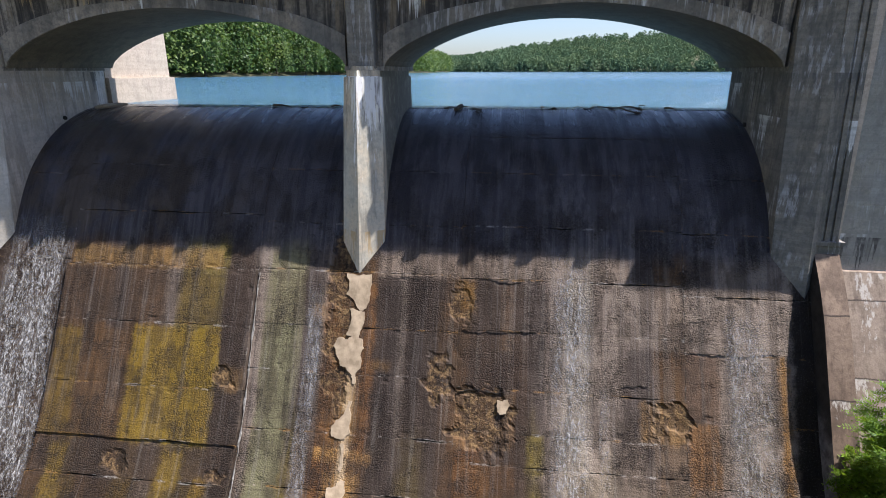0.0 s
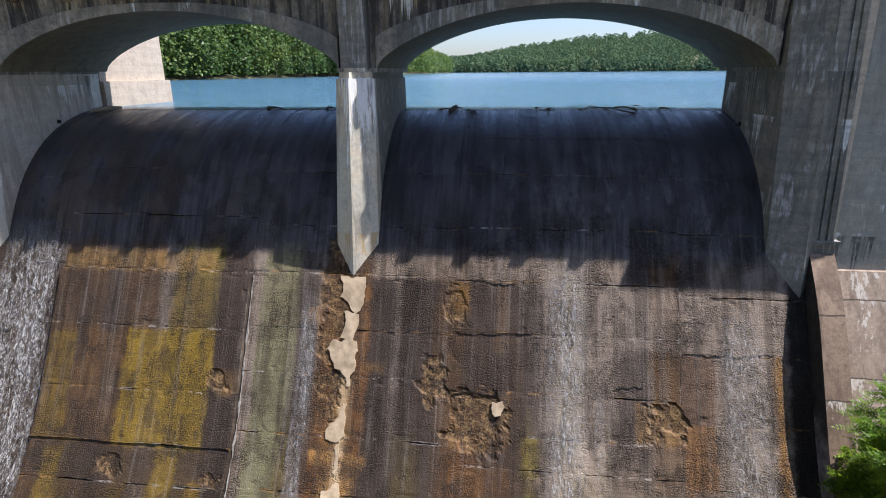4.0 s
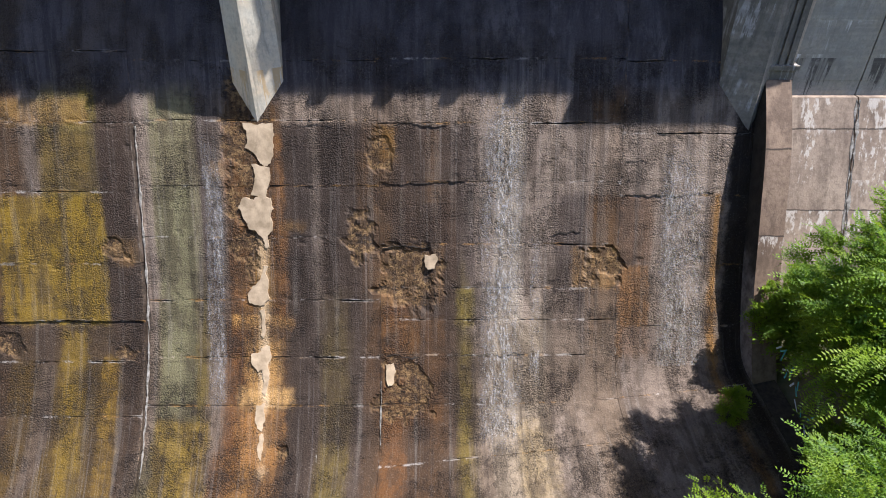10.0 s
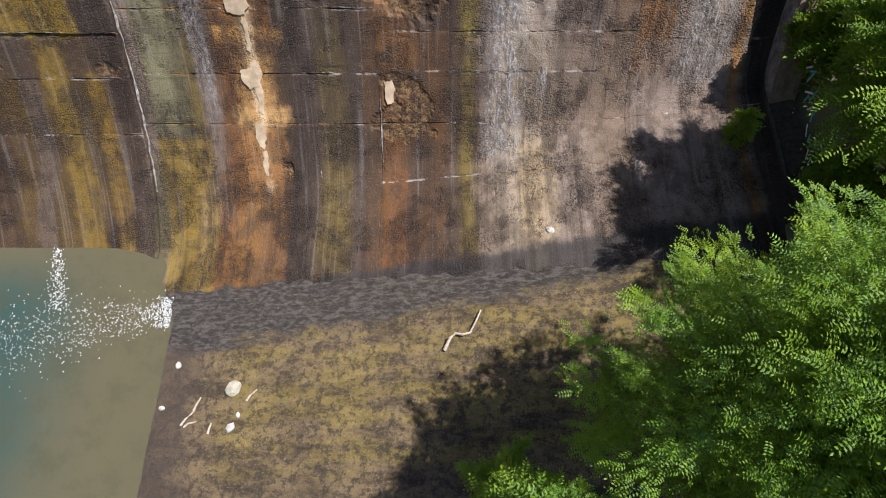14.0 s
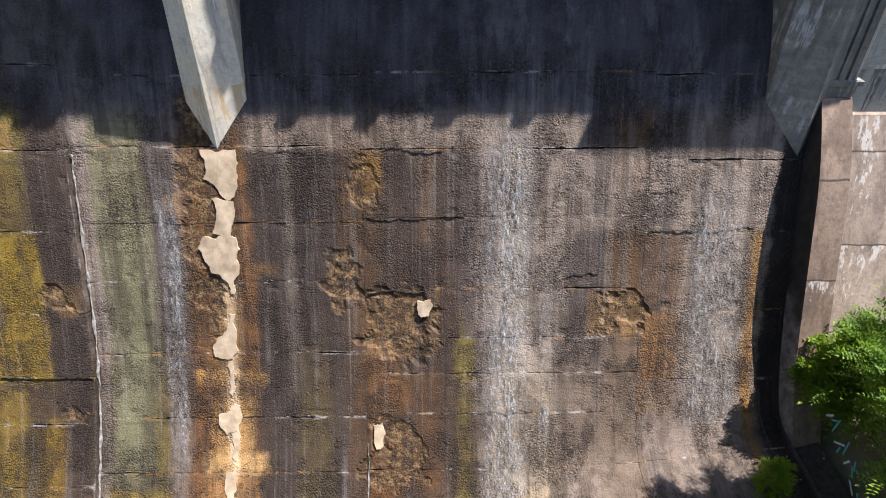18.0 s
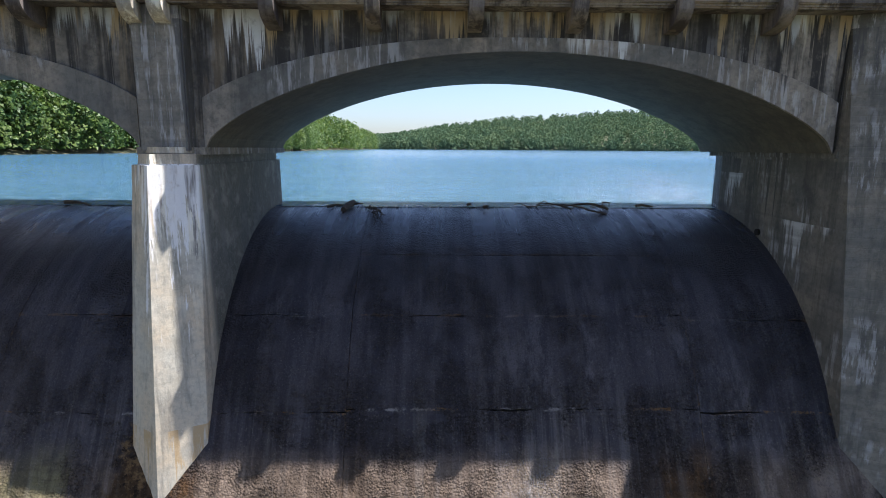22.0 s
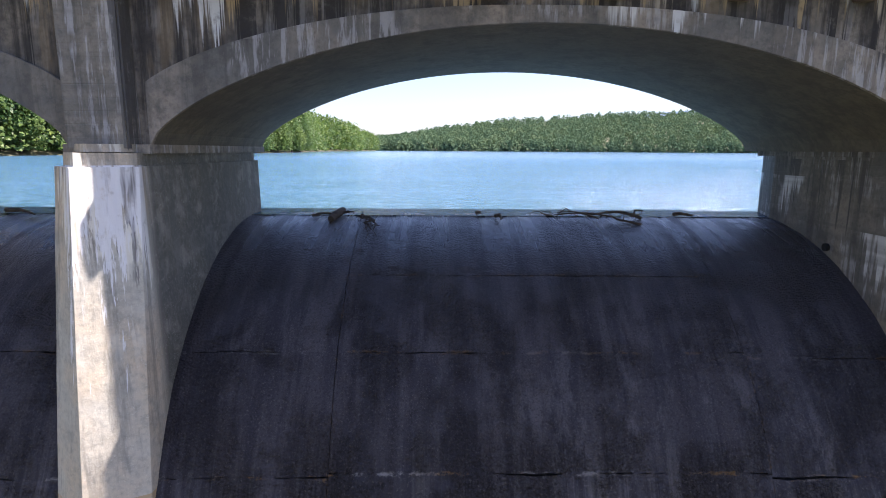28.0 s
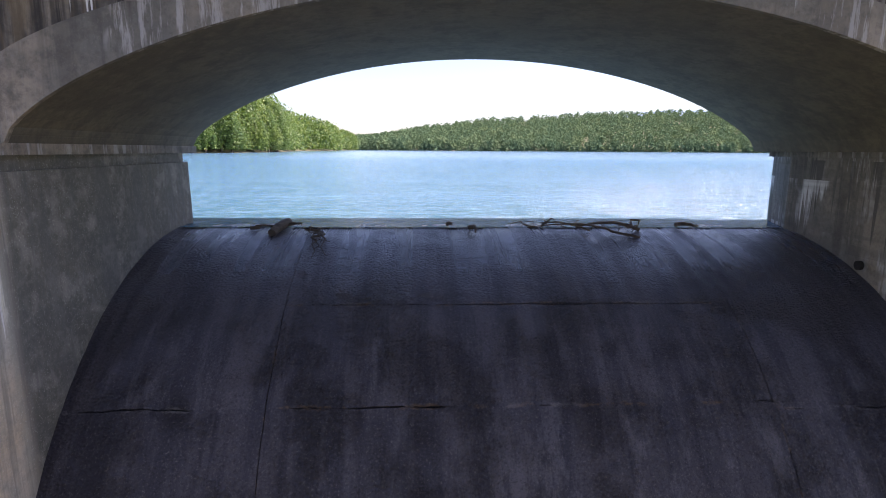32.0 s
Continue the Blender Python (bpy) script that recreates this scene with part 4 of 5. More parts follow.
# ---------------------------------------------------------------- abutments
def abutment(name, side):
    """An abutment: half nose, fluted pilaster, plain wall, and the training wall below. side: 1 right, -1 left."""
    def X(d):
        return XC + side * d

    def outline(pts):
        pts = [(X(d), y) for d, y in pts]
        return pts if side > 0 else pts[::-1]

    thing = tagged(new(name), "grey board-marked concrete abutment with a fluted pilaster", "abutment", kind="structure")
    d0, d1, d2 = 12.255, 13.17, 14.07
    plan = [(X(d), y, w) for d, y, w in ((d0, -5.55, 0.138), (d1 - 0.04, -6.05, 0.125), (d1 + 0.3, -6.0, 0.08), (d1 + 0.3, 0.15, 0), (d0 + 0.43, 0.15, 0), (d0, -1.05, 0))]
    v, f = pier_solid(plan if side > 0 else plan[::-1], -5.6, Z_DECK + 0.02)
    piece("half_nose", v, f, M_NOSE_SUN if side < 0 else M_WALL, thing)
    v, f = prism(outline([(d0 - 0.03, -5.25), (d0 + 0.3, -5.25), (d0 + 0.3, -0.4), (d0 - 0.03, -0.4)]), 1.40, 1.53)
    piece("impost", v, f, M_WALL, thing)
    # fluted pilaster: narrow fillets, stepping back towards the wall
    top = 4.58
    def battered_prism(pts, z0, z1):
        ring = outline(pts)
        lean = 0.086
        lo, f = prism(ring, z0, z1)
        return [(x, y + lean * (z - z0) if y < -5.7 else y, z) for x, y, z in lo], f

    steps = ((d1, d1 + 0.30, -6.36), (d1 + 0.30, d1 + 0.37, -6.30), (d1 + 0.37, d1 + 0.50, -6.36), (d1 + 0.50, d1 + 0.57, -6.30), (d1 + 0.57, d1 + 0.72, -6.36))
    for a, b, y in steps:
        v, f = battered_prism([(a, y - 0.06), (b, y - 0.06), (b, -4.4), (a, -4.4)], -3.25, top)
        piece("fillet", v, f, M_WALL, thing)
    # the chamfer's sunlit sandy tone is put in as paler slab concrete
    v, f = battered_prism([(d1 + 0.72, -6.42), (d1 + 0.76, -6.42), (d2 + 0.1, -5.69), (d2 + 0.1, -4.4), (d1 + 0.72, -4.4)], -3.25, top)
    piece("chamfer", v, f, M_SLAB, thing)
    for z0, z1, o in ((-3.36, -3.25, 0.10), (-3.62, -3.36, 0.04)):
        v, f = prism(outline([(d1 - o, -6.40 - o), (d2 - 0.1 + o, -6.40 - o), (d2 - 0.1 + o, -5.5), (d1 - o, -5.5)]), z0, z1)
        piece("plinth", v, f, M_WALL, thing)
    # wall behind, in two panels with a joint between
    for a, b in ((d2 - 0.1, 16.35), (16.39, 24.0)):
        for z0, z1, o in ((-4.3, -3.9, 0.0), (-3.894, -2.35, 0.012), (-2.344, 0.2, 0.0), (0.206, 2.75, 0.006), (2.756, 4.58, 0.0)):
            v, f = prism(outline([(a, -5.76 - o), (b, -5.76 - o), (b, 0.1), (a, 0.1)]), z0, z1)
            v = [(x, y + 0.085 * (z + 4.3) if y < -5 else y, z) for x, y, z in v]
            piece("wall_panel", v, f, M_PANEL, thing)

    # battered lower wall and the training wall beside the spillway
    def slope(da, db, shift, mat, nm, z_top, head=0.0):
        zs = [z_top + (-14.2 - z_top) * k / 30 for k in range(31)]
        pts = [(face_y(z) + shift + head * max(0.0, 1 - (z_top - z) / 2.0) ** 2, z) for z in zs]
        pts = [(max(-16.5, y), z) for y, z in pts]
        sec = pts + [(pts[-1][0], -15.5), (-2.0, -15.5), (-2.0, z_top)]
        xa, xb = sorted((X(da), X(db)))
        v, f = extrude_x(sec, xa, xb)
        return piece(nm, v, f, mat, thing)

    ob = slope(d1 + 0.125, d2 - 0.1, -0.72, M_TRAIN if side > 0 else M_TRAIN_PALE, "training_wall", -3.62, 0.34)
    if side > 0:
        ob.data.materials.append(M_SHADESIDE)
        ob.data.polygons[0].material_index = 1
    zs = (-4.3, -5.05, -7.05, -9.0, -14.0)
    for a, b in ((d2 - 0.1, 16.35), (16.39, 24.0)):
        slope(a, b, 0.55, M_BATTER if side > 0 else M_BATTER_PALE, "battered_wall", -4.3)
    return thing


ab_r = abutment("abutment_1", 1)
ab_l = abutment("abutment_2", -1)
# the sunlit wing wall on the lake side of the far abutment
v, f = prism([(-20, 0.1), (-11.95, 0.1), (-11.95, 4.8), (-20, 4.8)], 1.1, 5.6)
piece("wing_wall", v, f, M_SLAB, ab_l)
v, f = prism([(-20, 0.1), (-11.80, 0.1), (-11.80, 4.98), (-20, 4.98)], -0.6, 1.1)
piece("wing_base", v, f, M_SLAB, ab_l)
v, f = prism([(-20, 0.0), (-11.70, 0.0), (-11.70, 5.1), (-20, 5.1)], -4, -0.6)
piece("wing_footing", v, f, M_SLAB, ab_l)

# ---------------------------------------------------------------- lake, pool, channel, banks
LAKE_Y = [-1.04, 0.5] + [0.5 + 1300 * (k / 36) ** 1.5 for k in range(1, 37)]


def lake_at(u, w):
    """The lake's surface, brimming over the crest."""
    y = LAKE_Y[round(w * (len(LAKE_Y) - 1))]
    x = -900 + 1800 * (0.5 + 0.5 * math.copysign(abs(2 * u - 1) ** 2.5, 2 * u - 1))
    return x, y, 0.032


v, f = sheet(lake_at, 40, len(LAKE_Y) - 1)
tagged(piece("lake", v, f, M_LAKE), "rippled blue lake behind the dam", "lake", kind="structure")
v, f = sheet(lambda u, w: (-40 + 38.2 * u, -60 + 48.5 * w, -13.47), 10, 10)
tagged(piece("pool", v, f, M_POOL), "murky green water of the plunge pool", "pool", kind="structure")


def bed(u, w):
    y = -24.5 + 11.5 * w
    x = bed_edge(y) + (14.25 - bed_edge(y)) * u
    return x, y, bed_z(x, y) - 0.015 + (0.03 * nz(x, y, 1, 2.5) + 0.02 * nz(x, y, 4, 7)) * min(1.0, max(0.0, (-14.5 - y) / 0.4))


v, f = sheet(bed, 90, 60)
n0 = len(v)
rim = [i * 91 for i in range(61)]
v += [(v[i][0], v[i][1], -15.4) for i in rim]
f += [(rim[k], n0 + k, n0 + k + 1, rim[k + 1]) for k in range(60)]
tagged(piece("channel_floor", v, f, M_BED), "wet mossy concrete channel floor at the spillway toe", "channel floor", kind="structure")


def ground_z(x, y):
    bank = -10.7 + 0.42 * max(0, x - 13.0) + 0.10 * nz(x, y, 0, 0.5)
    left = -13.9 + 0.5 * max(0, -24 - x)
    low = -15.6 + 0.0 * y
    if x > 11.5:
        k = min(1.0, (x - 11.5) / 3.0) * min(1.0, max(0.0, (-12.5 - y) / 2.5)) if x < 14.6 else 1.0
        return (bed_z(x, y) - 0.3) * (1 - k) + bank * k
    if x < -24:
        return left
    return low if x < BED_END else bed_z(x, y) - 0.3


def ground(u, w):
    x = -600 + 1200 * (0.5 + 0.5 * math.copysign(abs(2 * u - 1) ** 3.2, 2 * u - 1))
    y = -5.0 - 700 * w ** 3
    return x, y, ground_z(x, y)


v, f = sheet(ground, 160, 70)
tagged(piece("ground", v, f, M_GROUND), "soil and low growth of the valley floor", "ground", kind="structure")

# ---------------------------------------------------------------- trees
def tube(bm, pts, radii, sides=6):
    rings = []
    for k, p in enumerate(pts):
        d = (pts[min(k + 1, len(pts) - 1)] - pts[max(k - 1, 0)]).normalized()
        a = d.orthogonal().normalized()
        b = d.cross(a)
        rings.append([bm.verts.new(p + (a * math.cos(2 * math.pi * i / sides) + b * math.sin(2 * math.pi * i / sides)) * radii[k]) for i in range(sides)])
    for r, q in zip(rings, rings[1:]):
        for i in range(sides):
            bm.faces.new((r[i], r[(i + 1) % sides], q[(i + 1) % sides], q[i]))
    bm.faces.new(rings[0][::-1])
    bm.faces.new(rings[-1])


def leafy(centres, per, size, seed, pairs=7, inner=0.45, plume=True):
    """Feathered sprays round the given centres: each a curved stalk with pairs of small folded leaflets.
    plume: the sprays of a centre line up along a branchlet that points out of the crown."""
    g = np.random.default_rng(seed)
    C = np.repeat(np.array([tuple(c) for c, r in centres]), per, 0)
    R = np.repeat(np.array([r for c, r in centres]), per)[:, None]
    n = len(C)

    def unit(a):
        return a / np.linalg.norm(a, axis=-1, keepdims=True)

    if plume:
        flat = np.linalg.norm(C[:, :2], axis=1)
        tilt = np.repeat(g.normal(0, 0.35, (len(centres), 3)), per, 0)
        D = unit(unit(np.stack([C[:, 0], C[:, 1], 0.12 * flat + 0.15], 1)) + tilt)
        t = g.uniform(0, 1, (n, 1)) ** 0.8
        P = C + D * R * (2.2 * t - 0.9) + g.normal(0, 0.42, (n, 3)) * R * (1.05 - 0.75 * t)
        P[:, 2:] -= 0.45 * R * t * t
        axis = unit(D * (0.5 + t) + g.normal(0, 0.62, (n, 3)))
    else:
        out = unit(g.normal(0, 1, (n, 3)) + np.array((0, 0, 0.35)))
        P = C + out * R * g.uniform(inner, 1.0, (n, 1))
        axis = unit(out + np.array((0, 0, 0.25)) + g.normal(0, 0.45, (n, 3)))
    side = unit(np.cross(axis, np.array((0, 0, 1.0)) + g.normal(0, 0.35, (n, 3))))
    up = np.cross(side, axis)
    V = []
    length = size * g.uniform(0.75, 1.3, (n, 1))
    for k in range(2 * pairs + 1):
        t = (k // 2) / pairs
        s = 0.0 if k == 2 * pairs else (1.0 if k % 2 else -1.0)
        q = P + axis * length * 0.62 * pairs * t - np.array((0, 0, 1.0)) * length * 1.3 * t * t
        ln = length * (1.0 - 0.35 * abs(t - 0.45)) * g.uniform(0.85, 1.15, (n, 1))
        ld = unit(side * s + axis * (0.45 if s else 1.0) + up * g.normal(0.05, 0.16, (n, 1)))
        wd = unit(np.cross(ld, up)) * ln * 0.23
        V.append(np.stack([q, q + ld * ln * 0.45 + wd + up * ln * 0.06, q + ld * ln, q + ld * ln * 0.45 - wd + up * ln * 0.06], 1))
    V = np.stack(V, 1).reshape(-1, 3)
    return V, np.arange(len(V)).reshape(-1, 4)


def tree(base, top, spread, clumps, per, size, label, seed, name="tree", low=0.35, mat=None, pairs=5):
    rng = random.Random(seed)
    base = Vector(base)
    thing = tagged(new(name), label, "tree" if name == "tree" else "shrub", group="trees on the bank")
    thing.location = base
    h = top - base.z
    lean = Vector((rng.uniform(-0.1, 0.1), rng.uniform(-0.1, 0.1), 0))
    bm = bmesh.new()
    pts = [Vector((lean.x * h * t * t, lean.y * h * t * t, h * 0.86 * t)) for t in (0, 0.2, 0.4, 0.6, 0.8, 1)]
    r0 = 0.020 * h + 0.01
    tube(bm, pts, [r0 * (1 - 0.85 * k / 5) for k in range(6)], 8)
    part("trunk", bm, M_BARK, thing)
    centres = []
    for k in range(clumps):
        t = low + (1 - low) * (k + 0.5) / clumps
        a = k * 2.399 + rng.uniform(-0.4, 0.4)
        prof = math.sin(math.pi * min(1, 0.18 + 0.80 * (t - low) / (1 - low))) ** 0.7
        rr = 0.74 * spread * prof * math.sqrt(rng.uniform(0.1, 1))
        c = Vector((rr * math.cos(a) + lean.x * h * t, rr * math.sin(a) + lean.y * h * t, h * t + rng.uniform(-0.3, 0.3)))
        st = Vector((lean.x * h * t * t, lean.y * h * t * t, h * t * 0.72))
        mid = (st + c) / 2 + Vector((0, 0, 0.12 * rr))
        bm = bmesh.new()
        tube(bm, [st, mid, c], [r0 * 0.35 * (1.1 - t), r0 * 0.22 * (1.1 - t), 0.008], 5)
        part("limb", bm, M_BARK, thing)
        centres.append((c, spread * rng.uniform(0.13, 0.25)))
    v, f = leafy(centres, per, size, seed, pairs)
    core = [(Vector((q.x * 0.55, q.y * 0.55, q.z * 0.93)), r * 1.15) for q, r in centres]
    v2, f2 = leafy(core, max(8, per // 4), size * 1.8, seed + 50, 5, 0.1, False)
    me = bpy.data.meshes.new("crown")
    me.from_pydata(np.concatenate([v, v2]).tolist(), [], np.concatenate([f, f2 + len(v)]).tolist())
    me.materials.append(mat or M_LEAF)
    ob = new("crown", me)
    ob.parent = thing
    return thing


tree((10.7, -19.2, -11.3), -2.6, 3.4, 210, 110, 0.050, "broad green locust tree with drooping sprays of leaves", 11, low=0.28)
tree((13.4, -17.1, -10.9), -7.4, 2.2, 100, 70, 0.048, "young green tree crowded beside the channel", 12, low=0.2)
tree((14.95, -10.2, -10.3), -7.3, 1.3, 60, 34, 0.088, "slim sapling against the battered wall", 13, pairs=3)
tree((17.2, -11.2, -9.6), -5.3, 1.7, 34, 40, 0.06, "green sapling on the bank", 14)
tree((6.6, -19.95, -11.6), -5.4, 1.15, 64, 66, 0.040, "small bright green tree at the channel edge", 15, low=0.2)
tree((15.6, -18.7, -10.0), -4.5, 2.8, 50, 34, 0.07, "tall leafy tree on the bank", 16)
tree((14.7, -13.6, -10.6), -8.9, 1.1, 30, 50, 0.05, "low green bush by the training wall", 17, name="bush", low=0.1)
tree((17.5, -15.0, -9.8), -6.8, 2.4, 44, 50, 0.06, "dense bush on the bank", 18, name="bush", low=0.1)
tree((16.4, -12.6, -10.0), -8.8, 1.3, 26, 46, 0.05, "low bush on the bank", 20, name="bush", low=0.1)
tree((15.4, -15.1, -10.2), -8.2, 1.6, 34, 46, 0.05, "leafy bush on the bank", 21, name="bush", low=0.1)
tree((18.0, -12.6, -9.4), -6.6, 1.6, 30, 46, 0.055, "leafy bush by the wall", 22, name="bush", low=0.1)
tree((14.9, -13.7, -10.2), -3.9, 3.0, 170, 84, 0.080, "tall leafy tree standing over the channel bank", 23, low=0.5, pairs=7)
tree((12.95, -11.75, -10.75), -9.7, 0.42, 12, 26, 0.045, "small plant growing at the foot of the wall", 19, name="bush", low=0.2)


# ---------------------------------------------------------------- far shore
def crown_mesh(spots, quads, rng, leaf_size, material):
    """Many far tree crowns in one mesh: each a tapering, uneven heap of leaf clumps."""
    n = len(spots)
    P = np.array([p for p, h, r in spots])[:, None, :]
    H = np.array([h for p, h, r in spots])[:, None]
    R = np.array([r for p, h, r in spots])[:, None]
    t = rng.uniform(0.02, 1.0, (n, quads))
    a = rng.uniform(0, 2 * np.pi, (n, quads))
    lobes = 1 + 0.28 * np.sin(3 * a + rng.uniform(0, 6, (n, 1)) + 5 * t)
    rad = R * np.sin(np.pi * np.clip(0.22 + 0.75 * t, 0, 1)) ** 0.75 * lobes * rng.uniform(0.72, 1.05, (n, quads))
    C = np.stack([P[..., 0] + rad * np.cos(a), P[..., 1] + rad * np.sin(a), P[..., 2] + H * t], -1)
    out = np.stack([np.cos(a), np.sin(a), rng.uniform(0.2, 1.4, (n, quads))], -1)
    out += rng.normal(0, 0.26, out.shape)
    out /= np.linalg.norm(out, axis=-1, keepdims=True)
    e1 = np.cross(out, rng.normal(0, 1, out.shape))
    e1 /= np.linalg.norm(e1, axis=-1, keepdims=True)
    e2 = np.cross(out, e1)
    s = leaf_size * rng.uniform(0.6, 1.25, (n, quads, 1))
    sag = out * s * 0.35
    V = np.stack([C - e1 * s - sag, C - e2 * s * 0.7 + sag, C + e1 * s - sag, C + e2 * s * 0.7 + sag], 2).reshape(-1, 3)
    F = np.arange(len(V)).reshape(-1, 4)
    me = bpy.data.meshes.new("woods")
    me.from_pydata(V.tolist(), [], F.tolist())
    me.materials.append(material)
    return me


def shore_x(y):
    return -60 - 6 * math.sin(y / 45) - max(0.0, y - 320) * 0.05


v, f = sheet(lambda u, w: (shore_x(18 + 950 * w) + 1.5 - 300 * u ** 1.5, 18 + 950 * w, min(38, 0.3 + 300 * u ** 1.5 * 0.13 - 1.0 * (u == 0))), 14, 90)
tagged(piece("west_shore", v, f, M_SHORE), "wooded lake shore rising from the water", "shore", kind="structure")


def ridge_z(x):
    a = x / 1500
    return 1500 * (0.0245 + 0.047 * (1 - math.exp(-max(0.0, a + 0.086) / 0.24)) + 0.012 * max(0, a))


v, f = sheet(lambda u, w: (-420 + 1900 * u, 905 + 600 * w - 25 * math.sin(u * 9), -1 + (ridge_z((-420 + 1900 * u) * 1.25) - 16) * w ** 0.85), 60, 14)
tagged(piece("north_hill", v, f, M_SHORE), "long wooded hill across the lake", "hill", kind="structure")
rg = np.random.default_rng(5)
spots = []
for k in range(4200):
    u, w = rg.uniform(), rg.uniform() ** 1.15
    x = -420 + 1900 * u
    y = 905 + 600 * w - 25 * math.sin(u * 9)
    h = rg.uniform(15, 23)
    spots.append(((x, y, -2 + (ridge_z(x * 1.25) - 16) * w ** 0.85), h, h * rg.uniform(0.36, 0.55)))
for k in range(420):
    u = (k + rg.uniform()) / 420
    spots.append(((-420 + 1900 * u, 906 - 25 * math.sin(u * 9) + rg.uniform(0, 10), -1.0), rg.uniform(10, 20), rg.uniform(4, 7)))
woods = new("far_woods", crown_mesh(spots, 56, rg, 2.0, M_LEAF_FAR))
tagged(woods, "dense green woods covering the far hill", "woods", kind="stuff")
spots = []
for k in range(1900):
    w = rg.uniform() ** 1.4
    y = 40 + 880 * w
    off = rg.uniform(0, 1) ** 1.7 * 110 + 4
    h = rg.uniform(17, 26)
    spots.append(((shore_x(y) - off, y, off * 0.12), h, h * rg.uniform(0.32, 0.46)))
front = [q for q in spots if q[0][1] < 330 and shore_x(q[0][1]) - q[0][0] < 45]
near = new("shore_woods", crown_mesh(front, 360, rg, 0.48, M_LEAF_SHORE))
tagged(near, "leafy green woods along the near lake shore", "woods", kind="stuff")
rest = new("shore_woods", crown_mesh([q for q in spots if q not in front], 70, rg, 1.1, M_LEAF_SHORE))
tagged(rest, "leafy green woods rising behind the lake shore", "woods", kind="stuff")
# single trees at the water's edge
kinds = []
for k in range(4):
    v_rng = np.random.default_rng(20 + k)
    kinds.append(crown_mesh([((0, 0, 0.6), 12.0 + 2 * k, 3.6 + 0.3 * k)], 2600, v_rng, 0.30, M_LEAF_SHORE))
for k in range(26):
    y = 46 + 8.5 * k + rg.uniform(-2, 2)
    thing = tagged(new("tree"), "broad green tree leaning over the lake shore", "tree", group="trees on the lake shore")
    thing.location = (shore_x(y) - rg.uniform(0, 5), y, 0.2)
    thing.rotation_euler = (0, 0, rg.uniform(0, 6))
    sc = rg.uniform(0.6, 1.35)
    thing.scale = (sc, sc, sc)
    bm = bmesh.new()
    tube(bm, [Vector((0, 0, -0.6)), Vector((0.1, 0, 3)), Vector((0, 0.2, 7)), Vector((0, 0, 11))], [0.28, 0.2, 0.13, 0.03], 6)
    part("trunk", bm, M_BARK, thing)
    ob = new("crown", kinds[k % 4])
    ob.parent = thing
# the ridge's blue is haze painted into its base colour
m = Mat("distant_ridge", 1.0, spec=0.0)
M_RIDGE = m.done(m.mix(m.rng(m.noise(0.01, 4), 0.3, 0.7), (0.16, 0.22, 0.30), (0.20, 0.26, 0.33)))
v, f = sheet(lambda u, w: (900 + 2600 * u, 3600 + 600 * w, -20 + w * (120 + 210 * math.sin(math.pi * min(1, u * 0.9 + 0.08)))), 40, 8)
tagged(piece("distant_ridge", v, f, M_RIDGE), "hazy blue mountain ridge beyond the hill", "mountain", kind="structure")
v, f = sheet(lambda u, w: (-3500 + 7000 * u, 880 + 3500 * w, -3.0), 8, 8)
tagged(piece("far_land", v, f, M_SHORE), "land beyond the lake", "ground", kind="structure")


# ---------------------------------------------------------------- driftwood on the crest
def crest_point(x, y):
    return Vector((x, y, face_z(y) if y < CREST_Y else 0.03))


def stick(pts, r0, r1, material, parent=None, name="branch", sides=6):
    bm = bmesh.new()
    n = len(pts)
    tube(bm, pts, [r0 + (r1 - r0) * k / (n - 1) for k in range(n)], sides)
    return part(name, bm, material, parent)


def limb(x0, y0, x1, y1, lift, r0, r1, seed, parent, name="branch", bend=0.12):
    rng = random.Random(seed)
    pts = []
    for k in range(7):
        t = k / 6
        x, y = x0 + (x1 - x0) * t + rng.uniform(-bend, bend), y0 + (y1 - y0) * t + rng.uniform(-bend, bend) * 0.5
        p = crest_point(x, y)
        pts.append(p + Vector((0, 0, r0 * 0.9 + lift * math.sin(math.pi * t) + rng.uniform(0, 0.03))))
    return stick(pts, r0, r1, M_WOOD, parent, name)


log = tagged(new("driftwood_log"), "short weathered log stranded on the spillway crest", "log")
bm = bmesh.new()
tube(bm, [Vector((3.17, -1.62, 0.01)), Vector((3.22, -1.4, 0.07)), Vector((3.29, -1.15, 0.11)), Vector((3.33, -0.98, 0.14))], [0.075, 0.085, 0.085, 0.07], 10)
part("trunk_piece", bm, M_WOOD, log)
limb(2.75, -1.25, 3.2, -1.2, 0.03, 0.035, 0.014, 3, log, "stub")
limb(3.3, -1.2, 3.5, -1.0, 0.05, 0.04, 0.015, 4, log, "stub")
snag = tagged(new("twig_snag"), "tangle of dark twigs caught on the crest", "branch")
for k in range(7):
    limb(3.75 + 0.05 * k, -1.2 - 0.07 * k, 3.95 + 0.12 * (k % 3), -1.8 - 0.13 * k, 0.06, 0.022, 0.006, 30 + k, snag, "twig", 0.1)
big = tagged(new("fallen_branch"), "long forked dead branch lying along the crest", "branch")
limb(7.9, -1.0, 9.75, -1.75, 0.11, 0.011, 0.026, 41, big, "limb", 0.16)
limb(8.1, -0.95, 8.9, -1.3, 0.13, 0.009, 0.021, 42, big, "limb", 0.14)
limb(8.2, -1.0, 8.5, -0.95, 0.14, 0.02, 0.008, 43, big, "twig", 0.06)
limb(8.0, -1.1, 7.5, -0.95, 0.08, 0.018, 0.006, 44, big, "twig", 0.08)
limb(8.9, -0.9, 10.0, -1.35, 0.10, 0.018, 0.038, 45, big, "limb", 0.08)
limb(9.7, -1.2, 10.15, -0.95, 0.12, 0.03, 0.008, 46, big, "twig", 0.08)
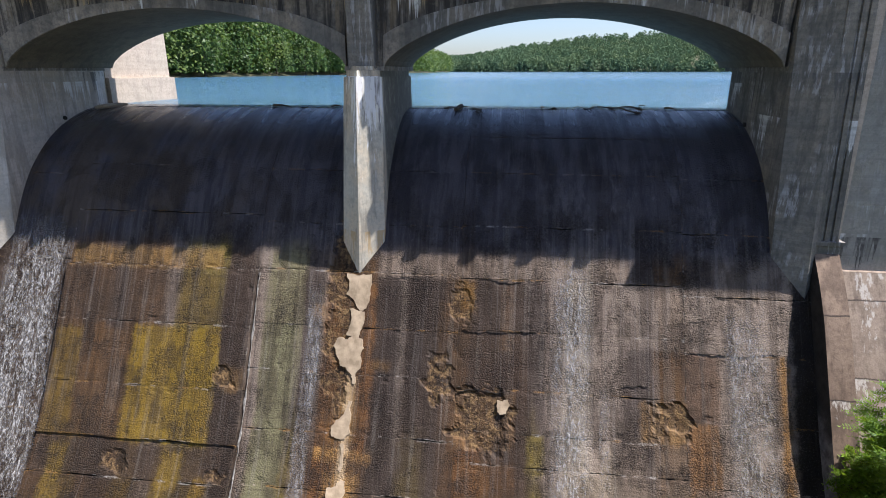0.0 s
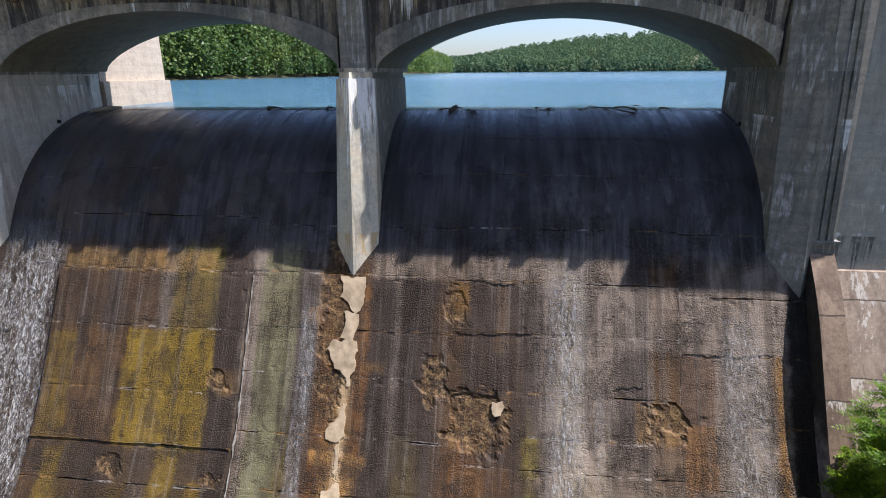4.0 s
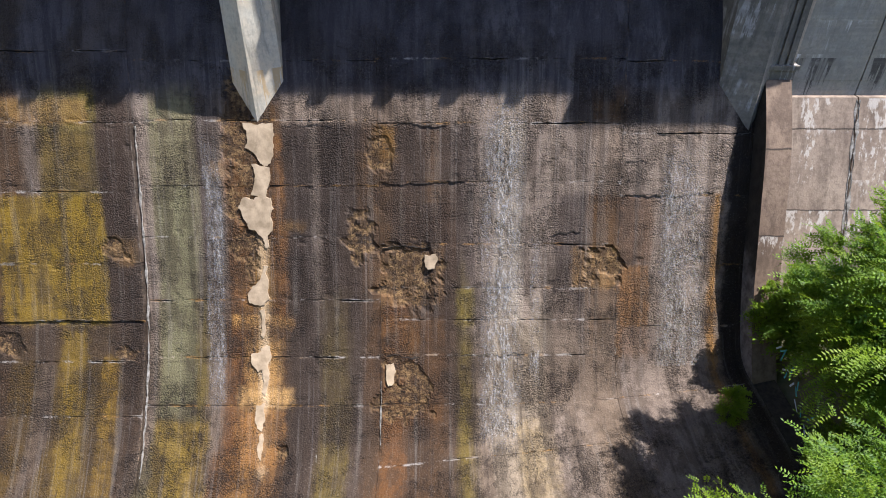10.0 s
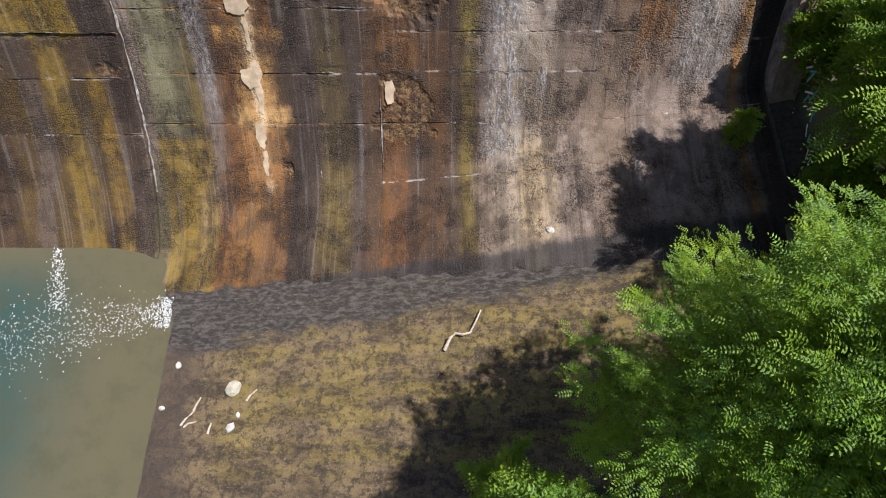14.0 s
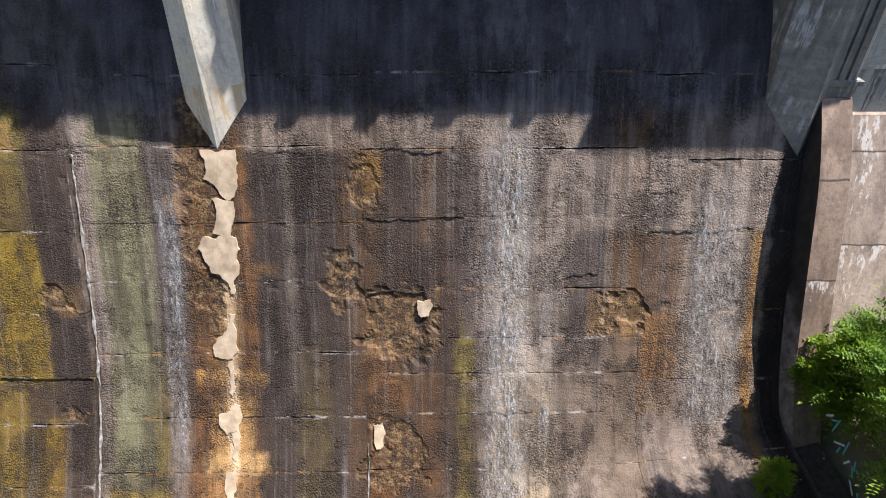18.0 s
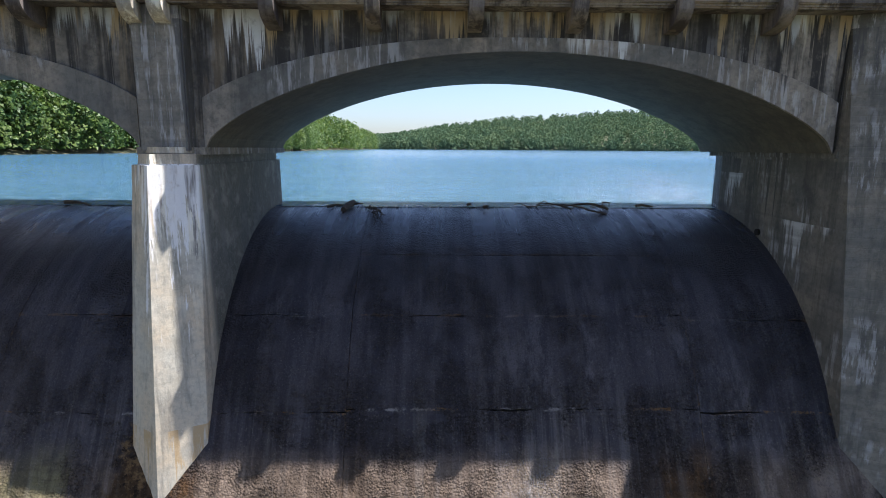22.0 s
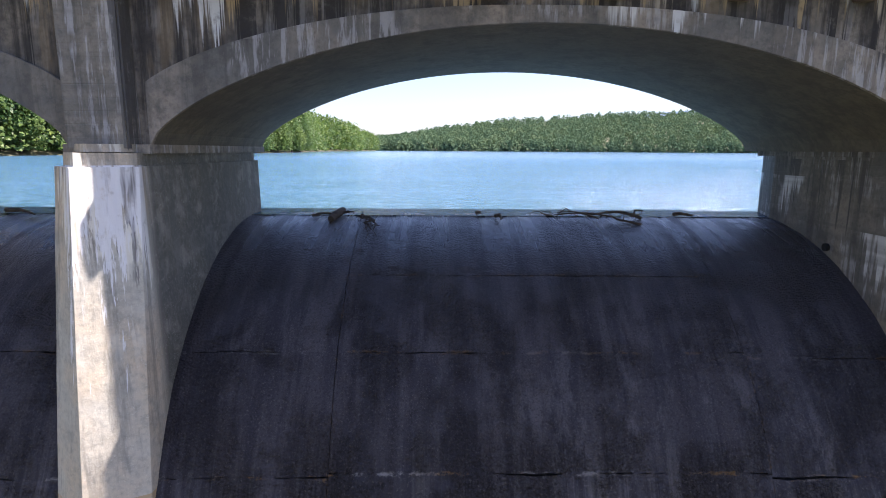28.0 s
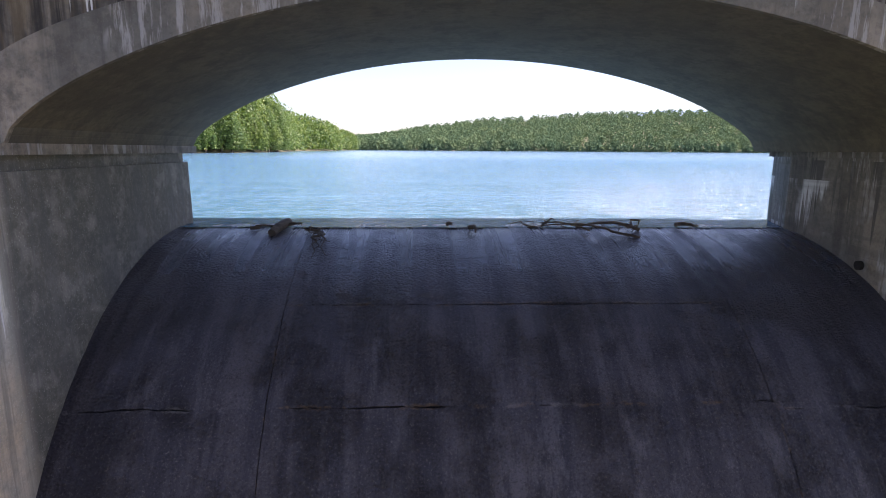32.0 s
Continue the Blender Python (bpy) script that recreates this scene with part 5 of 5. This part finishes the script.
limb(9.4, -1.4, 9.5, -1.95, 0.04, 0.02, 0.008, 47, big, "twig", 0.08)
for k in range(8):
    x = 8.0 + 0.26 * k
    limb(x, -1.05 - 0.06 * k, x - 0.25 + 0.11 * (k % 4), -0.92 - 0.05 * k - 0.12 * (k % 3), 0.10 + 0.04 * (k % 2), 0.011, 0.004, 60 + k, big, "twig", 0.07)
for x0, y0, x1, y1, s in ((6.75, -1.2, 6.85, -1.55, 51), (10.75, -1.0, 11.2, -1.12, 52), (6.3, -1.0, 6.45, -1.05, 53), (-4.2, -0.95, -3.3, -1.35, 54), (-1.75, -1.0, -1.4, -0.95, 55)):
    one = tagged(new("loose_stick"), "dark wet stick lying on the crest", "branch", group="sticks on the crest")
    limb(x0, y0, x1, y1, 0.03, 0.045 if s != 54 else 0.06, 0.02, s, one, "limb", 0.04)

pale_log = tagged(new("driftwood_log"), "bleached log washed up on the crest beside the abutment", "log")
bm = bmesh.new()
tube(bm, [crest_point(-11.25, -1.75) + Vector((0, 0, 0.07)), crest_point(-10.95, -1.55) + Vector((0, 0, 0.09)), crest_point(-10.6, -1.2) + Vector((0, 0, 0.09)), crest_point(-10.35, -1.0) + Vector((0, 0, 0.08))], [0.06, 0.085, 0.08, 0.045], 10)
part("trunk_piece", bm, M_PALEWOOD, pale_log)

# ---------------------------------------------------------------- mortar patches
def ragged_patch(corners, seed, out=0.036):
    """A thin broken plate of mortar with a torn edge on the face."""
    rng = random.Random(seed)
    ring = [Vector(p) for p in corners]
    for level in range(3):
        nxt = []
        for k, p in enumerate(ring):
            q = ring[(k + 1) % len(ring)]
            d = q - p
            nxt += [p, (p + q) / 2 + Vector((-d.y, d.x)) * rng.uniform(-0.15, 0.15) + d * rng.uniform(-0.15, 0.15)]
        ring = nxt
    n = len(ring)
    bm = bmesh.new()
    def on(x, z, lift):
        y, zz, nn = ogee(s_at(z))
        return (x, y + nn[0] * lift, zz + nn[1] * lift)
    top = [bm.verts.new(on(p.x, p.y, out + 0.012 * nz(p.x, p.y, seed, 3))) for p in ring]
    low = [bm.verts.new(on(p.x, p.y, -0.1)) for p in ring]
    bm.faces.new(top)
    for k in range(n):
        bm.faces.new((low[k], low[(k + 1) % n], top[(k + 1) % n], top[k]))
    bmesh.ops.triangulate(bm, faces=[q for q in bm.faces if len(q.verts) > 4])
    part("mortar_patch", bm, M_PATCH, spill, "pale broken mortar patch")


PATCHES = (((0.22, -4.72), (1.02, -4.72), (1.06, -5.0), (1.0, -5.5), (0.82, -5.74), (0.62, -5.62), (0.42, -5.38), (0.25, -5.3), (0.32, -5.05)),
           ((0.40, -5.70), (0.88, -5.76), (0.84, -6.2), (0.76, -6.46), (0.36, -6.42), (0.47, -6.05)),
           ((0.12, -6.5), (0.42, -6.55), (0.60, -6.42), (0.88, -6.5), (0.95, -6.75), (0.84, -6.95), (0.88, -7.3), (0.70, -7.55), (0.45, -7.3), (0.25, -7.25), (0.10, -6.95), (-0.02, -6.72)),
           ((0.62, -7.5), (0.76, -7.52), (0.74, -7.72), (0.66, -7.70)),
           ((0.60, -8.15), (0.72, -8.15), (0.74, -8.95), (0.60, -9.10), (0.18, -9.06), (0.14, -8.85), (0.42, -8.55)),
           ((0.22, -10.22), (0.60, -10.16), (0.68, -10.5), (0.42, -10.62), (0.26, -10.48)),
           ((5.08, -7.88), (5.40, -7.86), (5.46, -8.0), (5.34, -8.22), (5.16, -8.24)),
           ((3.98, -10.45), (4.20, -10.42), (4.22, -10.85), (4.06, -10.92)))
for k, corners in enumerate(PATCHES):
    ragged_patch(corners, 60 + k)
g = random.Random(77)
z = -9.2
while z > -12.3:
    ln, w, mid = g.uniform(0.35, 0.75), g.uniform(0.05, 0.15), 0.56 + g.uniform(-0.06, 0.06)
    ragged_patch(((mid - w, z - 0.05), (mid + w * 0.8, z), (mid + w, z - ln * 0.6), (mid + w * 0.3, z - ln), (mid - w * 0.6, z - ln * 0.9)), g.randrange(999), 0.028)
    z -= ln * g.uniform(0.9, 1.3)


# ---------------------------------------------------------------- running water
def flow(x0, x1, z0, z1, material, label, nu, nv, lift=0.03, wander=0.1):
    s0, s1 = s_at(z0), s_at(z1)

    def at(u, w):
        s = s0 + (s1 - s0) * w
        x = x0 + (x1 - x0) * u + wander * nz(0, s, x0, 0.5)
        y, z, n = ogee(s)
        d = lift + 0.018 * nz(x, s, 0, 3.5) + 0.014 * nz(x, s * 0.6, 4, 11)
        y, z = y + n[0] * d, z + n[1] * d
        return x, y, toe_z(x, y, z) + 0.004

    v, f = sheet(at, nu, nv)
    ob = tagged(piece("running_water", v, f, material, smooth=True), label, "water", kind="structure")
    att = ob.data.attributes.new("thin", "FLOAT", "POINT")
    vals = []
    for j in range(nv + 1):
        for i in range(nu + 1):
            u, w = i / nu, j / nv
            vals.append(min(1, min(u, 1 - u) * 5) * min(1, (w + 0.02) * 6) * (1 if z1 > -11 else min(1, (1 - w) * 6)))
    att.data.foreach_set("value", vals)
    return ob


flow(-11.75, -9.2, -3.3, -13.6, M_FLOW, "white water running down the spillway edge", 70, 240, 0.045, 0.25)
flow(6.55, 7.85, -3.9, -12.6, M_FILM, "thin white sheet of water trickling down the face", 40, 220, 0.03, 0.15)
flow(7.05, 7.5, -4.2, -11.0, M_FLOW, "rippled trickle of white water", 24, 200, 0.035, 0.12)
flow(8.0, 8.35, -7.4, -11.0, M_FILM, "narrow trickle below a broken joint", 14, 120, 0.035, 0.08)
flow(11.5, 12.9, -5.2, -10.5, M_FILM, "thin film of water on the face", 40, 180, 0.03, 0.1)
flow(-6.3, -5.7, -4.6, -9.4, M_FILM, "pale trickle over the mossy face", 20, 140, 0.08, 0.1)
flow(-6.35, -6.0, -9.3, -13.5, M_FLOW, "narrow white trickle below the broken joint", 12, 120, 0.06, 0.12)
flow(-1.0, -0.45, -5.0, -11.5, M_FILM, "faint film of water on the stained face", 16, 160, 0.03, 0.08)

# ---------------------------------------------------------------- loose things in the channel
def pebble(x, y, r, material, label, name="stone", seed=0):
    bm = bmesh.new()
    bmesh.ops.create_icosphere(bm, subdivisions=2, radius=1)
    for q in bm.verts:
        w = 1 + 0.3 * nz(q.co.x + seed, q.co.y, q.co.z, 1.3)
        q.co = Vector((q.co.x * r * w, q.co.y * r * 0.8 * w, q.co.z * r * 0.5 * w))
    ob = part(name, bm, material)
    ob.location = (x, y, bed_z(x, y) + r * 0.22)
    ob.rotation_euler = (0, 0, seed)
    return tagged(ob, label, "stone", group="stones in the channel")


pebble(0.18, -17.75, 0.22, M_STONE, "rounded mossy stone on the channel floor", seed=1)
for k, (x, y, r) in enumerate(((-1.5, -17.1, 0.10), (-1.75, -18.2, 0.08), (0.25, -18.7, 0.13), (0.4, -18.4, 0.07), (8.3, -13.95, 0.11))):
    pebble(x, y, r, M_PALE, "small pale stone on the wet floor", seed=k + 2)
rng = random.Random(9)
for k, (x, y, a, ln) in enumerate(((-0.75, -18.1, 1.2, 0.4), (-0.95, -18.45, 0.9, 0.5), (-0.85, -18.6, 0.5, 0.35), (-0.3, -18.7, 1.4, 0.3), (0.7, -17.9, 0.9, 0.4))):
    p = [Vector((x + math.cos(a) * ln * (t - 0.5), y + math.sin(a) * ln * (t - 0.5) + 0.03 * math.sin(5 * t), 0)) for t in (0, 0.35, 0.7, 1)]
    p = [Vector((q.x, q.y, bed_z(q.x, q.y) + 0.03)) for q in p]
    tagged(stick(p, 0.03, 0.018, M_PALEWOOD, None, "driftwood_stick"), "bleached stick on the channel floor", "branch", group="sticks in the channel")
p = [Vector((5.6 + 0.9 * t, -16.95 + 0.85 * t + 0.18 * math.sin(7 * t), 0)) for t in (0, 0.15, 0.3, 0.5, 0.7, 0.85, 1)]
p = [Vector((q.x, q.y, bed_z(q.x, q.y) + 0.05 + 0.05 * (k % 2))) for k, q in enumerate(p)]
tagged(stick(p, 0.045, 0.02, M_PALEWOOD, None, "crooked_branch"), "crooked bleached branch lying on the channel floor", "branch")


# ---------------------------------------------------------------- foam, drain, paint strokes
M_FOAM = plain("foam", (0.30, 0.32, 0.31), (0.55, 0.57, 0.56), 20, 0.6, 0.3)
rng = random.Random(21)
verts, faces = [], []
for k in range(1500):
    t = rng.random() ** 1.4
    x = -2.1 - 7.5 * t + rng.gauss(0, 0.25)
    y = -15.55 - 1.5 * t + rng.gauss(0, 0.18 + 0.75 * t)
    if y > -13.9 or x > -2.0:
        continue
    r = rng.uniform(0.006, 0.022)
    n = len(verts)
    verts += [(x + r * math.cos(a) * rng.uniform(0.6, 1.2), y + r * math.sin(a) * rng.uniform(0.6, 1.2), -13.462) for a in (0, 1.05, 2.1, 3.14, 4.2, 5.25)]
    verts.append((x, y, -13.45))
    faces += [(n + i, n + (i + 1) % 6, n + 6) for i in range(6)]
for k in range(700):
    if k < 320:
        t = rng.random()
        x, y = -2.03 - 0.25 * abs(rng.gauss(0, 1)), -15.15 - 0.9 * t
    else:
        t = rng.random()
        x, y = -5.75 + 0.5 * t + rng.gauss(0, 0.07 + 0.12 * t), -13.65 - 1.9 * t
    r = rng.uniform(0.006, 0.024)
    n = len(verts)
    verts += [(x + r * math.cos(a) * rng.uniform(0.6, 1.2), y + r * math.sin(a) * rng.uniform(0.6, 1.2), -13.462) for a in (0, 1.05, 2.1, 3.14, 4.2, 5.25)]
    verts.append((x, y, -13.45))
    faces += [(n + i, n + (i + 1) % 6, n + 6) for i in range(6)]
tagged(piece("foam", verts, faces, M_FOAM), "scattered white bubbles drifting on the pool", "foam", kind="stuff")

# solid dark plugs stand for the unlit bores of the drains
M_PIPE = plain("drain_dark", (0.012, 0.011, 0.010), (0.03, 0.027, 0.022), 8)
bm = bmesh.new()
bmesh.ops.create_cone(bm, cap_ends=True, segments=14, radius1=0.075, radius2=0.075, depth=0.06, matrix=Matrix.Translation((BAY_R[1] - 0.01, -3.13, -0.29)) @ Matrix.Rotation(math.pi / 2, 4, "Y"))
part("drain_hole", bm, M_PIPE, ab_r, "dark round drain outlet")
bm = bmesh.new()
bmesh.ops.create_cone(bm, cap_ends=True, segments=14, radius1=0.075, radius2=0.075, depth=0.06, matrix=Matrix.Translation((BAY_L[0] + 0.01, -3.13, -0.29)) @ Matrix.Rotation(math.pi / 2, 4, "Y"))
part("drain_hole", bm, M_PIPE, ab_l, "dark round drain outlet")

M_PAINT = plain("teal_paint", (0.03, 0.20, 0.22), (0.06, 0.30, 0.31), 12, 0.6, 0.1)
M_PAINT2 = plain("pale_paint", (0.30, 0.36, 0.42), (0.42, 0.46, 0.52), 12, 0.6, 0.1)
marks = tagged(new("painted_marks"), "faded teal and pale spray paint strokes on the training wall", "paint marks")
rng = random.Random(33)
for k in range(14):
    y0 = -11.0 - 0.16 * k + rng.uniform(-0.05, 0.05)
    z0 = -8.9 - 0.05 * k + rng.uniform(-0.25, 0.2)
    a, ln = rng.uniform(0.6, 2.5), rng.uniform(0.18, 0.4)
    dy, dz = math.cos(a) * ln, math.sin(a) * ln
    wy, wz = -math.sin(a) * 0.022, math.cos(a) * 0.022
    xx = XC + 13.295 - 0.004
    piece("stroke", [(xx, y0 + wy, z0 + wz), (xx, y0 - wy, z0 - wz), (xx, y0 + dy - wy, z0 + dz - wz), (xx, y0 + dy + wy, z0 + dz + wz)], [(0, 1, 2, 3)], M_PAINT if k % 3 else M_PAINT2, marks)


# lime crusts along open joints
def crust(path, seed, parent, width=0.05):
    verts, faces = [], []
    for k, (p, across, up) in enumerate(path):
        w = width * max(0.05, 0.35 + 1.3 * nz(k * 0.11, seed, 2) + 0.6 * nz(k * 0.6, seed, 5))
        j = 0.03 * nz(k * 0.21, seed, 9)
        a, b = p + across * (j - w * 0.5), p + across * (j + w * 0.5)
        verts += [a - up * 0.03, a + up * 0.006, b + up * 0.014, b - up * 0.03]
        if k:
            n = 4 * k
            faces += [(n - 4 + i, n - 3 + i, n + 1 + i, n + i) for i in range(3)]
    return piece("lime_crust", verts, faces, M_CRUST, parent, "white lime crust along an open joint")


def down_face(x, z0, z1, n, out):
    path = []
    for k in range(n + 1):
        y, z, nn = ogee(s_at(z0 + (z1 - z0) * k / n))
        path.append((Vector((x, y + nn[0] * out, z + nn[1] * out)), Vector((1, 0, 0)), Vector((0, nn[0], nn[1]))))
    return path


def open_joint(x0, x1, z, seed, width):
    """A ragged dark crack along a horizontal joint of the face."""
    n = max(8, int((x1 - x0) / 0.05))
    g = random.Random(seed)
    verts, faces = [], []
    drop = 0.0
    for k in range(n + 1):
        x = x0 + (x1 - x0) * k / n
        drop = 0.85 * drop + g.uniform(-0.03, 0.03)
        w = 0.55 * width * max(0.06, 0.5 + 1.2 * nz(x, seed, 0, 1.7) + 0.8 * nz(x, seed, 3, 7)) * min(1, 6 * k / n, 6 * (n - k) / n)
        for s in (-0.5, 0.5):
            y, zz, nn = ogee(s_at(z + drop + s * w))
            verts.append((x, y + nn[0] * 0.019, zz + nn[1] * 0.019))
        y, zz, nn = ogee(s_at(z + drop))
        verts.append((x, y - nn[0] * 0.04, zz - nn[1] * 0.04))
        if k:
            a = 3 * k
            faces += [(a - 3, a, a + 1, a - 2), (a - 3, a - 1, a + 2, a), (a - 2, a + 1, a + 2, a - 1)]
    piece("open_joint", verts, faces, M_JOINT, spill, "dark ragged crack along a joint")


for k, (x0, x1, z, w) in enumerate(((8.65, 9.4, -7.36, 0.07), (10.5, 11.15, -5.62, 0.08), (4.25, 5.7, -4.75, 0.05), (3.95, 6.2, -6.12, 0.03), (-9.1, -5.2, -9.47, 0.09), (-5.2, -2.85, -9.5, 0.06),
                                    (8.6, 10.3, -11.27, 0.06), (6.1, 7.9, -10.23, 0.05), (3.9, 5.0, -10.28, 0.07), (10.5, 13.0, -6.42, 0.03), (1.2, 2.6, -4.78, 0.05), (-8.8, -3.2, -6.36, 0.03), (3.9, 5.3, -7.72, 0.07))):
    open_joint(x0, x1, z, 80 + k, w)
# lime, and the sunlit edge of the proud blocks put in as pale crust
crust(down_face(-2.66, -4.8, -12.6, 150, 0.03), 3, spill, 0.07)
crust(down_face(3.86, -10.8, -12.9, 40, 0.02), 5, spill, 0.05)
crust(down_face(2.1, -12.2, -13.0, 20, 0.02), 6, spill, 0.05)
for xx, sd_ in ((XC + 16.33, 7), (XC + 16.42, 8)):
    path = []
    for k in range(91):
        z = -4.35 - 4.5 * k / 90
        y, zz, nn = ogee(s_at(z))
        path.append((Vector((xx, face_y(z) + 0.55, z)) + Vector((0, nn[0], nn[1])) * 0.004, Vector((1, 0, 0)), Vector((0, nn[0], nn[1]))))
    crust(path, sd_, ab_r, 0.09)

v, f = sheet(lambda u, w: (18 + 50 * u, 884 + 9 * w, -0.3 + 1.6 * w + 0.3 * nz(u * 6, w, 1)), 20, 4)
tagged(piece("beach", v, f, plain("beach_sand", (0.34, 0.27, 0.19), (0.45, 0.37, 0.28), 0.5)), "narrow sandy beach on the far shore", "beach", kind="structure")
